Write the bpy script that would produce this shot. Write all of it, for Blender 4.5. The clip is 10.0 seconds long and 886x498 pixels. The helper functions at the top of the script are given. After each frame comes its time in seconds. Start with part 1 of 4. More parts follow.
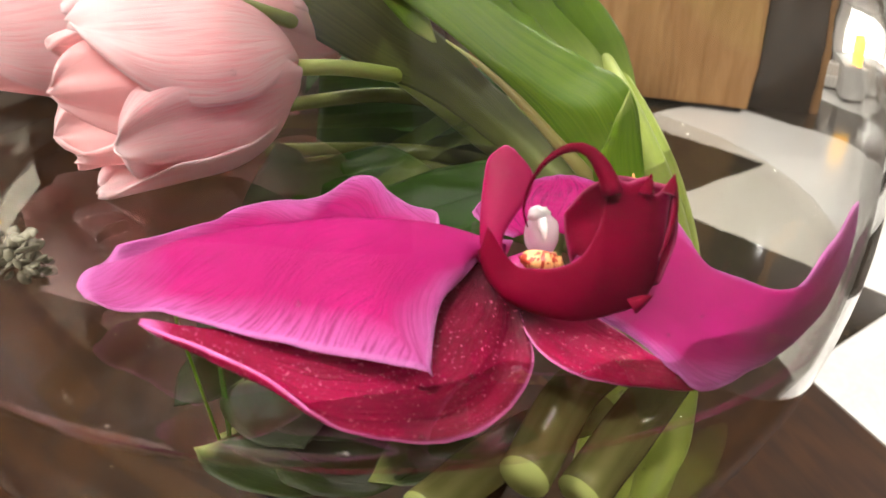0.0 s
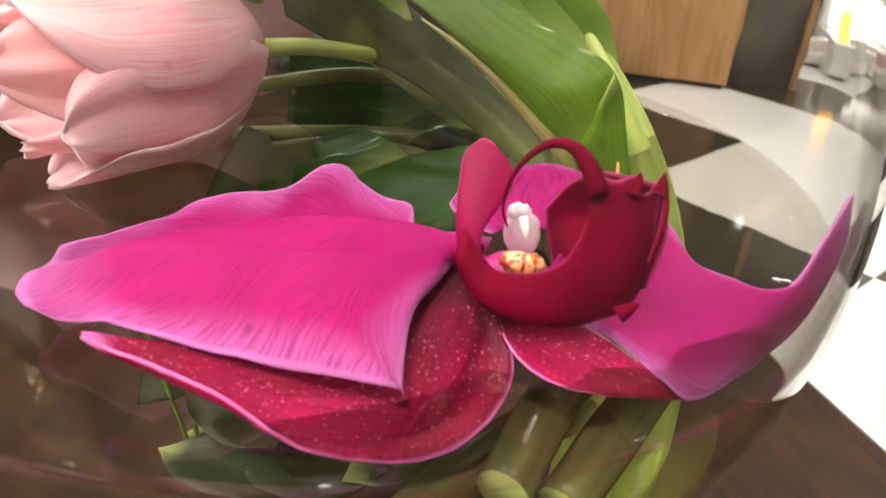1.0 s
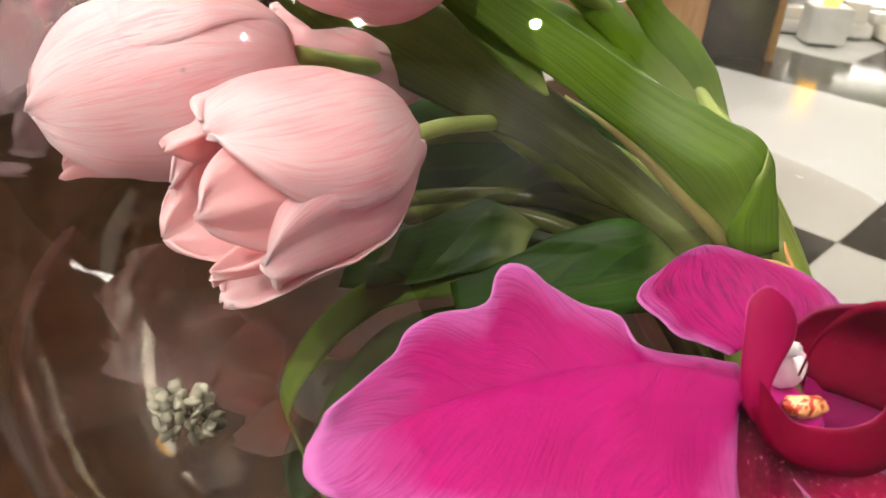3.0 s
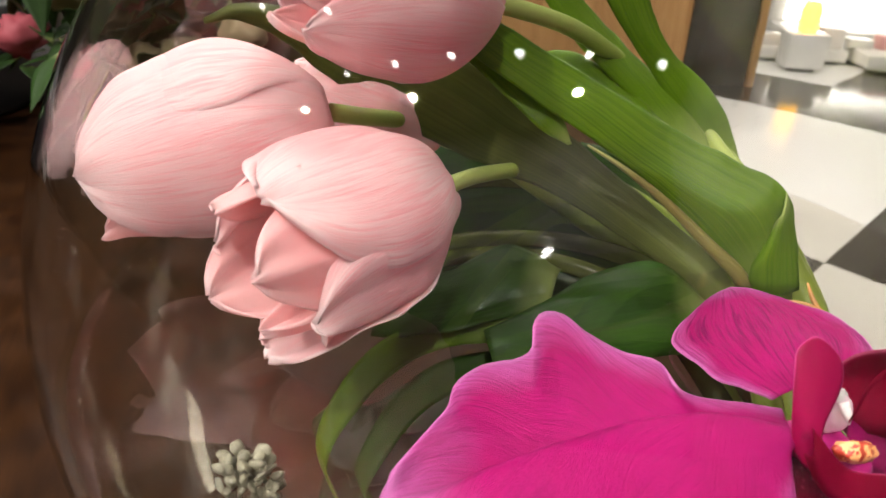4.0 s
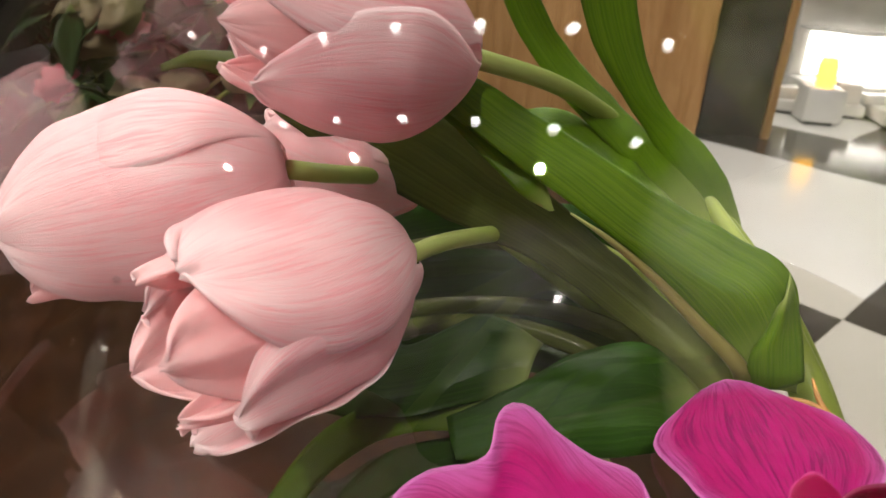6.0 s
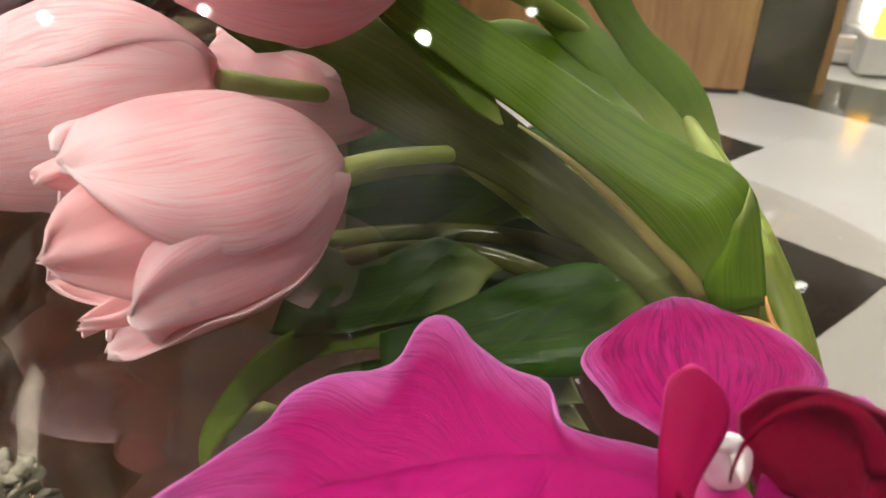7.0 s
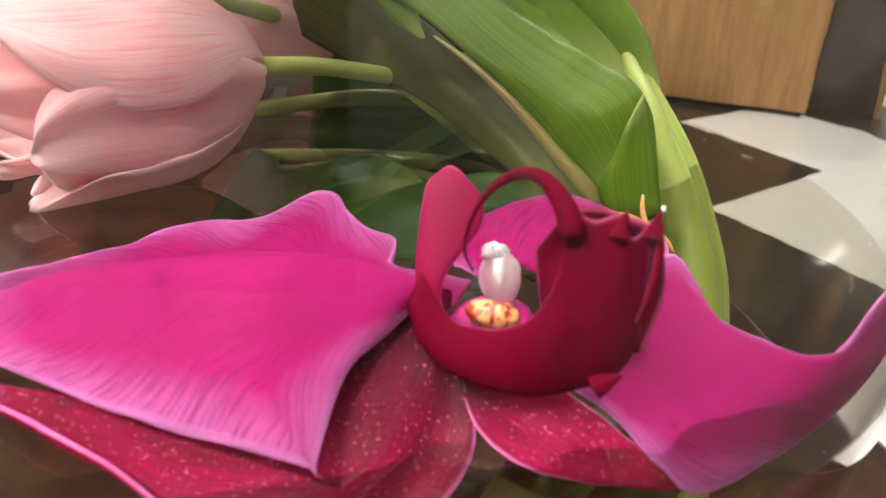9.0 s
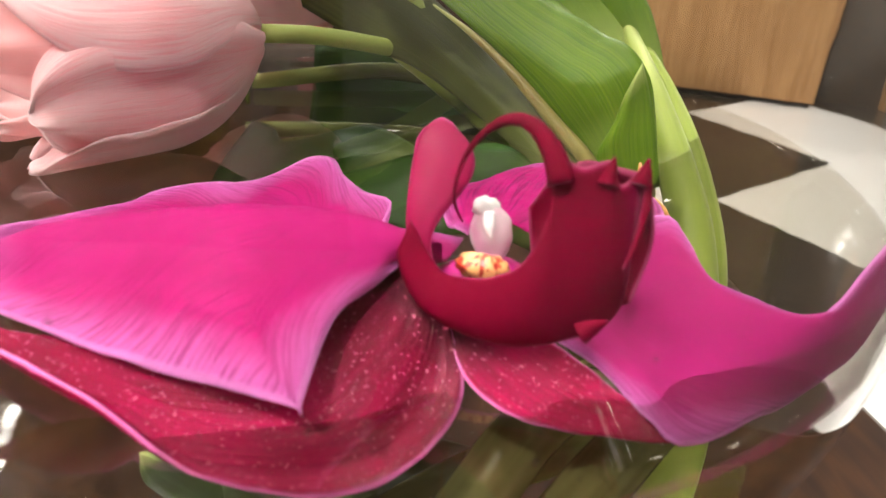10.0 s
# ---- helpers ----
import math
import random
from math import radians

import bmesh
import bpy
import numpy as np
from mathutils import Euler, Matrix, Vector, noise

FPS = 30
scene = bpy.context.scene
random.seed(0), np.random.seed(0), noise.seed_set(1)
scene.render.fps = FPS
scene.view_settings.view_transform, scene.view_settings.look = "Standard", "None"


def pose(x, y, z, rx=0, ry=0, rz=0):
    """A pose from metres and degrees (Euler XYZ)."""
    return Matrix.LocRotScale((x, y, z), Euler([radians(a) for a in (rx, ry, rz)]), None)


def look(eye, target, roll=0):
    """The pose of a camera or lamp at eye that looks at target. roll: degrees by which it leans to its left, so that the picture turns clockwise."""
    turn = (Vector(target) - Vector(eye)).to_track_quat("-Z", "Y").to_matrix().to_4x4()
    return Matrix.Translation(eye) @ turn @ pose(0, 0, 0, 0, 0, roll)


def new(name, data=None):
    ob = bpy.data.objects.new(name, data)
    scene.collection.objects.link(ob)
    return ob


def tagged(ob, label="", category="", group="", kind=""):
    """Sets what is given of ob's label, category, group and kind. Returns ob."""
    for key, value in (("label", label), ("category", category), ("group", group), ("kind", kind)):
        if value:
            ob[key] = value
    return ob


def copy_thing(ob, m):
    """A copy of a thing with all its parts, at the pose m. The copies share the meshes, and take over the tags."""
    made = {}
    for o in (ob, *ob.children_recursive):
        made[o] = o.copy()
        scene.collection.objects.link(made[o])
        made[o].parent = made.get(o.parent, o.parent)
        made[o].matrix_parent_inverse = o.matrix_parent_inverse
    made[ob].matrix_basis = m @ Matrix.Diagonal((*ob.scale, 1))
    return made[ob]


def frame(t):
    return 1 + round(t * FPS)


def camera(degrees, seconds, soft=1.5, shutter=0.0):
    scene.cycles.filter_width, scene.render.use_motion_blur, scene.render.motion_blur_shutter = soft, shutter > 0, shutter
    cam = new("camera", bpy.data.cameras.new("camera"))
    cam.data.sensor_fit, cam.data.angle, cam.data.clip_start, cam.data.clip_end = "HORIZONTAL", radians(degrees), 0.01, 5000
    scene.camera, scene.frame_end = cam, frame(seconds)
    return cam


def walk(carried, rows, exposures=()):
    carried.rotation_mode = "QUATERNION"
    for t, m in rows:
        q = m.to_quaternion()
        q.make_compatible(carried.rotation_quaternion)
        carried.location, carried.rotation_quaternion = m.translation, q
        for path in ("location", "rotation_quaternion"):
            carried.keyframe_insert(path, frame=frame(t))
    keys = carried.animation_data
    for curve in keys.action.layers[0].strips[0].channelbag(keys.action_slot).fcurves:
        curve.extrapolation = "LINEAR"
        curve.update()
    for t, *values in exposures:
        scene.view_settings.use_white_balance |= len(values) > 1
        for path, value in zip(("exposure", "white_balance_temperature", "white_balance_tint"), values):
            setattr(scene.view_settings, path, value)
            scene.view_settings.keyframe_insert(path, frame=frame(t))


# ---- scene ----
cam = camera(67.9, 10.0)
PATH = [
    (0, (0.0403, 0.0351, 0.8962), (-0.4267, 1.7541, -0.0128), 2.7),
    (0.5, (0.0393, 0.0391, 0.8942), (-0.4117, 1.7421, -0.0508), 3.4),
    (1, (0.0393, 0.0411, 0.8962), (-0.3577, 1.7441, -0.0748), 3.6),
    (1.5, (0.0283, 0.0441, 0.9002), (-0.3407, 1.7611, -0.0568), 3.3),
    (2, (0.0203, 0.0441, 0.9052), (-0.2957, 1.7331, -0.1188), 3.1),
    (3.5, (-0.0017, 0.0441, 0.9112), (-0.2857, 1.7491, -0.0938), 1.7),
    (4, (-0.0037, 0.0421, 0.9142), (-0.2757, 1.7861, -0.0258), 1.3),
    (4.5, (-0.0067, 0.0421, 0.9192), (-0.2817, 1.8121, 0.0292), 3.1),
    (5, (-0.0047, 0.0471, 0.9192), (-0.3047, 1.8541, 0.1162), 3.6),
    (6.5, (0.0083, 0.0581, 0.9102), (-0.3477, 1.8141, 0.0222), 1.5),
    (7, (0.0183, 0.0601, 0.9062), (-0.4157, 1.7691, -0.0368), 1.1),
    (7.5, (0.0303, 0.0551, 0.9022), (-0.4507, 1.7801, 0.0122), 1.4),
    (8, (0.0373, 0.0511, 0.8972), (-0.5117, 1.7531, 0.0012), 1.9),
    (8.5, (0.0443, 0.0501, 0.8972), (-0.5237, 1.7461, 0.0012), 2.5),
    (9, (0.0463, 0.0541, 0.8932), (-0.5557, 1.7281, -0.0208), 2.1),
    (9.5, (0.0473, 0.0531, 0.8922), (-0.5577, 1.7161, -0.0398), 2.2),
    (10, (0.0483, 0.0531, 0.8902), (-0.5647, 1.7091, -0.0508), 2.4),
]
cam.data.dof.use_dof, cam.data.dof.focus_distance, cam.data.dof.aperture_fstop = True, 0.105, 46.0
walk(cam, [(t, look(eye, target, roll)) for t, eye, target, roll in PATH],
     [(0.0, 0.30), (1.0, 0.34), (2.0, 0.16), (4.5, 0.04), (5.2, -0.02), (6.5, -0.24), (7.5, -0.10), (8.5, 0.14), (9.3, 0.32), (10.0, 0.46)])

# ---- world and light ----
world = bpy.data.worlds.new("room_dark")
world.use_nodes = True
world.node_tree.nodes["Background"].inputs[0].default_value = (1.0, 0.93, 0.85, 1)
world.node_tree.nodes["Background"].inputs[1].default_value = 0.35
scene.world = world
CEIL = 3.3
LAMP_W = 28.0

# ---- small helpers ----
V = Vector


def mesh_of(bm, name, smooth=True):
    me = bpy.data.meshes.new(name)
    bm.normal_update()
    bm.to_mesh(me)
    bm.free()
    for p in me.polygons:
        p.use_smooth = smooth
    return me


def part(name, bm, material, parent=None, label="", smooth=True):
    ob = new(name, mesh_of(bm, name, smooth))
    ob.data.materials.append(material)
    ob.parent = parent
    if label:
        ob["label"] = label
    return ob


def thing(name, at=(0, 0, 0), label="", category="", group="", kind=""):
    ob = new(name)
    ob.empty_display_size = 0.01
    ob.location = at
    return tagged(ob, label, category, group, kind)


def catmull(pts, n, even=True):
    """n points spread along a smooth curve through pts, evenly by length or from point to point."""
    P = [V(p) for p in pts]
    if len(P) == 2:
        return [P[0].lerp(P[1], i / (n - 1)) for i in range(n)]
    P = [P[0] * 2 - P[1]] + P + [P[-1] * 2 - P[-2]]
    fine = []
    for k in range(1, len(P) - 2):
        a, b, c, d = P[k - 1:k + 3]
        for s in range(16):
            t = s / 16
            fine.append(0.5 * (2 * b + (c - a) * t + (2 * a - 5 * b + 4 * c - d) * t * t + (3 * b - a - 3 * c + d) * t ** 3))
    fine.append(P[-2])
    run = [0.0]
    for k in range(1, len(fine)):
        run.append(run[-1] + ((fine[k] - fine[k - 1]).length if even else 1.0))
    out, k = [], 0
    for i in range(n):
        s = run[-1] * i / (n - 1)
        while k < len(run) - 2 and run[k + 1] < s:
            k += 1
        w = (s - run[k]) / max(run[k + 1] - run[k], 1e-9)
        out.append(fine[k].lerp(fine[k + 1], min(max(w, 0), 1)))
    return out


def sheet(grid, thick):
    """A closed thin sheet from a grid of points grid[u][v], with a UV map (u along, v across)."""
    nu, nv = len(grid), len(grid[0])
    bm = bmesh.new()
    uv = bm.loops.layers.uv.new("UVMap")
    nrm = [[None] * nv for _ in range(nu)]
    for i in range(nu):
        for j in range(nv):
            a = grid[min(i + 1, nu - 1)][j] - grid[max(i - 1, 0)][j]
            b = grid[i][min(j + 1, nv - 1)] - grid[i][max(j - 1, 0)]
            n = a.cross(b)
            nrm[i][j] = n.normalized() if n.length > 1e-12 else V((0, 0, 0))
    sides = []
    for sgn in (0.5, -0.5):
        sides.append([])
        for i in range(nu):
            row = []
            for j in range(nv):
                rim = min(i, nu - 1 - i, j, nv - 1 - j)
                k = 0.25 if rim == 0 else (0.8 if rim == 1 else 1.0)
                row.append(bm.verts.new(grid[i][j] + nrm[i][j] * thick * sgn * k))
            sides[-1].append(row)

    def face(vs, uvs):
        if len({v.index if v.index >= 0 else id(v) for v in vs}) < 3:
            return
        f = bm.faces.new(vs)
        for lp, c in zip(f.loops, uvs):
            lp[uv].uv = c

    def c(i, j):
        return (i / (nu - 1), j / (nv - 1))
    top, bot = sides
    for i in range(nu - 1):
        for j in range(nv - 1):
            q = [(i, j), (i + 1, j), (i + 1, j + 1), (i, j + 1)]
            face([top[a][b] for a, b in q], [c(a, b) for a, b in q])
            face([bot[a][b] for a, b in reversed(q)], [c(a, b) for a, b in reversed(q)])
    ring = [(i, 0) for i in range(nu)] + [(nu - 1, j) for j in range(1, nv)] + [(i, nv - 1) for i in range(nu - 2, -1, -1)] + [(0, j) for j in range(nv - 2, 0, -1)]
    for k in range(len(ring)):
        a, b = ring[k], ring[(k + 1) % len(ring)]
        face([top[b[0]][b[1]], top[a[0]][a[1]], bot[a[0]][a[1]], bot[b[0]][b[1]]], [c(*b), c(*a), c(*a), c(*b)])
    return bm


def loft(rows, nu, nv, thick, ripple=0.0, fine=0.0, seed=0.0):
    """A sheet through rows of control points: each row runs along the blade, the rows lie side by side across it."""
    even = len({len(r) for r in rows}) > 1
    lines = [catmull(r, nu, even) for r in rows]
    grid = []
    for i in range(nu):
        grid.append(catmull([ln[i] for ln in lines], nv) if len(lines) > 2 else [lines[0][i].lerp(lines[1][i], j / (nv - 1)) for j in range(nv)])
    for i in range(nu):
        for j in range(nv):
            p = grid[i][j]
            edge = abs(2 * j / (nv - 1) - 1)
            wave = noise.noise(V((p.x * 160 + seed, p.y * 160, p.z * 160)))
            small = noise.noise(V((p.x * 600 + seed, p.y * 600, p.z * 600)))
            grid[i][j] = p + V((0, 0, 1)) * (wave * ripple * (0.35 + edge * edge) + small * fine)
    return sheet(grid, thick)


def tube(pts, radii, n=24, sides=12, cap=True, flat=1.0):
    """A round stem along pts; radii run from start to end."""
    line = catmull(pts, n)
    bm = bmesh.new()
    uv = bm.loops.layers.uv.new("UVMap")
    rings, side = [], None
    for i, p in enumerate(line):
        d = (line[min(i + 1, n - 1)] - line[max(i - 1, 0)]).normalized()
        if side is None:
            side = d.orthogonal().normalized()
        side = (side - d * side.dot(d)).normalized()
        up = d.cross(side)
        k = i / (n - 1) * (len(radii) - 1)
        a = min(int(k), len(radii) - 2)
        r = radii[a] + (radii[a + 1] - radii[a]) * (k - a)
        rings.append([bm.verts.new(p + (side * math.cos(t) + up * math.sin(t) * flat) * r) for t in [2 * math.pi * s / sides for s in range(sides)]])
    for i in range(n - 1):
        for s in range(sides):
            t = (s + 1) % sides
            f = bm.faces.new((rings[i][s], rings[i][t], rings[i + 1][t], rings[i + 1][s]))
            for lp, c in zip(f.loops, ((i, s), (i, s + 1), (i + 1, s + 1), (i + 1, s))):
                lp[uv].uv = (c[0] / (n - 1), c[1] / sides)
    if cap:
        bm.faces.new(list(reversed(rings[0])))
        bm.faces.new(rings[-1])
    return bm


def box(x0, x1, y0, y1, z0, z1, bevel=0.0, seg=2):
    bm = bmesh.new()
    bmesh.ops.create_cube(bm, size=1, matrix=Matrix.Translation(((x0 + x1) / 2, (y0 + y1) / 2, (z0 + z1) / 2)) @ Matrix.Diagonal((x1 - x0, y1 - y0, z1 - z0, 1)))
    if bevel:
        bmesh.ops.bevel(bm, geom=list(bm.edges), offset=bevel, segments=seg, affect="EDGES", profile=0.5)
    return bm


def lathe(profile, centre, sides=96, closed=True):
    bm = bmesh.new()
    rings = []
    for r, z in profile:
        if r < 1e-6:
            rings.append([bm.verts.new((centre[0], centre[1], z))])
        else:
            rings.append([bm.verts.new((centre[0] + r * math.cos(2 * math.pi * s / sides), centre[1] + r * math.sin(2 * math.pi * s / sides), z)) for s in range(sides)])
    for a, b in zip(rings, rings[1:]):
        for s in range(sides):
            t = (s + 1) % sides
            if len(a) == 1:
                bm.faces.new((a[0], b[t], b[s]))
            elif len(b) == 1:
                bm.faces.new((a[s], a[t], b[0]))
            else:
                bm.faces.new((a[s], a[t], b[t], b[s]))
    bmesh.ops.recalc_face_normals(bm, faces=bm.faces[:])
    return bm


def blob(centre, size, rot=(0, 0, 0), seg=20, lump=0.0, seed=0.0):
    bm = bmesh.new()
    bmesh.ops.create_uvsphere(bm, u_segments=seg, v_segments=seg // 2 + 2, radius=1)
    mat = Matrix.Translation(centre) @ Euler([radians(a) for a in rot]).to_matrix().to_4x4() @ Matrix.Diagonal((*size, 1))
    for v in bm.verts:
        v.co *= 1 + lump * noise.noise(v.co * 2.2 + V((seed, seed, 0)))
    bmesh.ops.transform(bm, matrix=mat, verts=bm.verts[:])
    return bm


# ---- materials ----
class Mat:
    """A node material with short ways to add nodes."""

    def __init__(self, name):
        self.m = bpy.data.materials.new(name)
        self.m.use_nodes = True
        self.t = self.m.node_tree
        self.b = self.t.nodes["Principled BSDF"]
        self.out = self.t.nodes["Material Output"]

    def n(self, kind, **kw):
        node = self.t.nodes.new(kind)
        for k, v in kw.items():
            if k in node.inputs:
                node.inputs[k].default_value = v
        return node

    def link(self, a, b):
        self.t.links.new(a, b)

    def coord(self, which="Object", scale=(1, 1, 1)):
        tc = self.n("ShaderNodeTexCoord")
        mp = self.n("ShaderNodeMapping")
        mp.inputs["Scale"].default_value = scale
        self.link(tc.outputs[which], mp.inputs["Vector"])
        return mp.outputs["Vector"]

    def noise(self, vec, scale, detail=4.0, rough=0.55, dist=0.0):
        nd = self.n("ShaderNodeTexNoise", Scale=scale, Detail=detail, Roughness=rough, Distortion=dist)
        self.link(vec, nd.inputs["Vector"])
        return nd.outputs["Fac"]

    def ramp(self, fac, stops):
        r = self.n("ShaderNodeValToRGB")
        el = r.color_ramp.elements
        while len(el) < len(stops):
            el.new(0.5)
        for e, (pos, col) in zip(el, stops):
            e.position = pos
            e.color = (*col, 1) if len(col) == 3 else col
        self.link(fac, r.inputs["Fac"])
        return r.outputs["Color"]

    def mix(self, fac, a, b, mode="MIX"):
        mx = self.n("ShaderNodeMix")
        mx.data_type, mx.blend_type = "RGBA", mode
        for sock, val in ((mx.inputs[0], fac), (mx.inputs[6], a), (mx.inputs[7], b)):
            if isinstance(val, (int, float)):
                sock.default_value = val
            elif isinstance(val, tuple):
                sock.default_value = (*val, 1)
            else:
                self.link(val, sock)
        return mx.outputs[2]

    def maths(self, op, a, b=0.0):
        nd = self.n("ShaderNodeMath")
        nd.operation = op
        for sock, val in zip(nd.inputs, (a, b)):
            if isinstance(val, (int, float)):
                sock.default_value = val
            else:
                self.link(val, sock)
        return nd.outputs[0]

    def bump(self, height, strength, dist=0.001):
        nd = self.n("ShaderNodeBump", Strength=strength, Distance=dist)
        self.link(height, nd.inputs["Height"])
        return nd.outputs["Normal"]

    def set(self, colour=None, rough=None, metal=None, normal=None, spec=None):
        for key, val in (("Base Color", colour), ("Roughness", rough), ("Metallic", metal), ("Normal", normal), ("Specular IOR Level", spec)):
            if val is None:
                continue
            if isinstance(val, (int, float)):
                self.b.inputs[key].default_value = val
            elif isinstance(val, tuple):
                self.b.inputs[key].default_value = (*val, 1)
            else:
                self.link(val, self.b.inputs[key])
        return self

    def thin(self, colour, share, normal=None):
        """Lets a share of the light through, as petals and leaves do."""
        tr = self.n("ShaderNodeBsdfTranslucent")
        if isinstance(colour, tuple):
            tr.inputs["Color"].default_value = (*colour, 1)
        else:
            self.link(colour, tr.inputs["Color"])
        if normal is not None:
            self.link(normal, tr.inputs["Normal"])
        mx = self.n("ShaderNodeMixShader")
        mx.inputs[0].default_value = share
        self.link(self.b.outputs[0], mx.inputs[1])
        self.link(tr.outputs[0], mx.inputs[2])
        self.link(mx.outputs[0], self.out.inputs["Surface"])
        return self


def edge_of(m, uvec):
    """0 in the middle of a blade, 1 at its edges and tip, from the UV map."""
    sep = m.n("ShaderNodeSeparateXYZ")
    m.link(uvec, sep.inputs[0])
    across = m.maths("ABSOLUTE", m.maths("SUBTRACT", m.maths("MULTIPLY", sep.outputs["Y"], 2.0), 1.0))
    return sep.outputs["X"], across


def petal_material(name, body, rim, vein, deep, thin_share=0.3, veins=26.0, rough=0.45, rim_at=0.78, spec=0.25, specks=None, vein_mix=0.6, fan=False, relief=0.5, base_dark=None, edge_line=0.8):
    m = Mat(name)
    uvec = m.coord("UV")
    ovec = m.coord("Object")
    along, across = edge_of(m, uvec)
    wob = m.noise(ovec, 160.0, 4.0)
    e = m.maths("MAXIMUM", across, m.maths("SUBTRACT", m.maths("MULTIPLY", along, 1.10), 0.10))
    e = m.maths("ADD", e, m.maths("MULTIPLY", m.maths("SUBTRACT", wob, 0.5), 0.22))
    rimf = m.ramp(e, [(rim_at, (0, 0, 0)), (1.0, (1, 1, 1))])
    if fan:
        st = m.n("ShaderNodeCombineXYZ")
        sp_ = m.n("ShaderNodeSeparateXYZ")
        m.link(uvec, sp_.inputs[0])
        m.link(m.maths("SUBTRACT", m.maths("MULTIPLY", along, veins), m.maths("MULTIPLY", across, veins * 0.45)), st.inputs[0])
        m.link(m.maths("MULTIPLY", sp_.outputs["Y"], 7.0), st.inputs[1])
    else:
        st = m.n("ShaderNodeMapping")
        st.inputs["Scale"].default_value = (3.0, veins, 1.0)
        m.link(uvec, st.inputs["Vector"])
    vn = m.noise(st.outputs["Vector"], 1.0, 6.0, 0.65, 0.5 if fan else 0.9)
    vf = m.ramp(vn, [(0.39, (1, 1, 1)), (0.52, (0, 0, 0))])
    if fan:
        vf = m.maths("MULTIPLY", vf, m.ramp(e, [(0.2, (0.4, 0.4, 0.4)), (0.85, (1, 1, 1))]))
    blot = m.noise(ovec, 70.0, 5.0)
    col = m.mix(m.ramp(blot, [(0.3, (0, 0, 0)), (0.7, (1, 1, 1))]), deep, body)
    col = m.mix(m.maths("MULTIPLY", rimf, 0.85), col, rim)
    col = m.mix(m.maths("MULTIPLY", vf, vein_mix), col, vein)
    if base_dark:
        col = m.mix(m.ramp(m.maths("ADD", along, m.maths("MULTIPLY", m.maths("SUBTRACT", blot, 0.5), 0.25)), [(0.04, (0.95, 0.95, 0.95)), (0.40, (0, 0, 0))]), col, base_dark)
    thin_line = m.ramp(m.maths("MAXIMUM", across, along), [(0.955, (0, 0, 0)), (0.985, (edge_line, edge_line, edge_line))])
    col = m.mix(thin_line, col, tuple(min(c * 1.2 + 0.06, 0.95) for c in rim))
    if specks:
        sp = m.noise(ovec, 2600.0, 1.0)
        col = m.mix(m.ramp(sp, [(0.64, (0, 0, 0)), (0.72, (0.7, 0.7, 0.7))]), col, specks)
    grain = m.noise(ovec, 3200.0, 2.0)
    hgt = m.maths("ADD", vn, m.maths("MULTIPLY", grain, 0.3))
    nb = m.bump(hgt, relief, 0.0005)
    m.set(col, rough, normal=nb, spec=spec)
    return m.thin(col, thin_share, nb).m


def leaf_material(name, body, light, dark, vein_scale=60.0, rough=0.32, share=0.25):
    m = Mat(name)
    uvec, ovec = m.coord("UV"), m.coord("Object")
    st = m.n("ShaderNodeMapping")
    st.inputs["Scale"].default_value = (0.9, vein_scale, 1.0)
    m.link(uvec, st.inputs["Vector"])
    vn = m.noise(st.outputs["Vector"], 1.0, 4.0, 0.55, 0.2)
    blot = m.noise(ovec, 45.0, 4.0)
    along, across = edge_of(m, uvec)
    col = m.mix(m.ramp(blot, [(0.32, (0, 0, 0)), (0.68, (1, 1, 1))]), dark, body)
    col = m.mix(m.ramp(vn, [(0.35, (0, 0, 0)), (0.75, (0.6, 0.6, 0.6))]), col, light)
    foot = m.ramp(along, [(0.0, (1, 1, 1)), (0.22, (0, 0, 0))])
    col = m.mix(m.maths("MULTIPLY", foot, 0.6), col, (0.52, 0.60, 0.20))
    nb = m.bump(vn, 0.35, 0.0005)
    m.set(col, rough, normal=nb, spec=0.25)
    return m.thin(col, share).m


M_ORCHID = petal_material("orchid_petal", (0.44, 0.005, 0.160), (0.54, 0.14, 0.43), (0.20, 0.001, 0.085), (0.37, 0.003, 0.120), 0.3, 150.0, 0.48, 0.72, 0.14, None, 0.60, True, 0.7)
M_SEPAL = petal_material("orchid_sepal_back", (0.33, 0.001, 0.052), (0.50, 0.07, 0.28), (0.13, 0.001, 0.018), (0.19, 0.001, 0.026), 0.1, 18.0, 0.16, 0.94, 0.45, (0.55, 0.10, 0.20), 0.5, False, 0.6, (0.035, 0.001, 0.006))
M_SEPAL_UP = petal_material("orchid_upper_sepal", (0.47, 0.004, 0.168), (0.54, 0.13, 0.41), (0.20, 0.001, 0.085), (0.39, 0.003, 0.125), 0.3, 44.0, 0.48, 0.78, 0.10, None, 0.8, False, 0.8)
M_LOBE = petal_material("orchid_side_lobe", (0.36, 0.001, 0.075), (0.44, 0.01, 0.15), (0.24, 0.001, 0.040), (0.28, 0.001, 0.050), 0.35, 20.0, 0.4, 0.9, 0.2, None, 0.4, False, 0.2)
M_LIP = petal_material("orchid_lip", (0.17, 0.0003, 0.020), (0.22, 0.001, 0.055), (0.11, 0.0003, 0.011), (0.14, 0.0003, 0.015), 0.35, 20.0, 0.6, 0.9, 0.03, None, 0.4, False, 0.03)
M_TULIP = petal_material("tulip_petal", (0.96, 0.63, 0.65), (0.97, 0.84, 0.84), (0.91, 0.40, 0.45), (0.97, 0.78, 0.79), 0.50, 70.0, 0.42, 0.66, 0.35, None, 0.6, False, 0.4, None, 0.25)
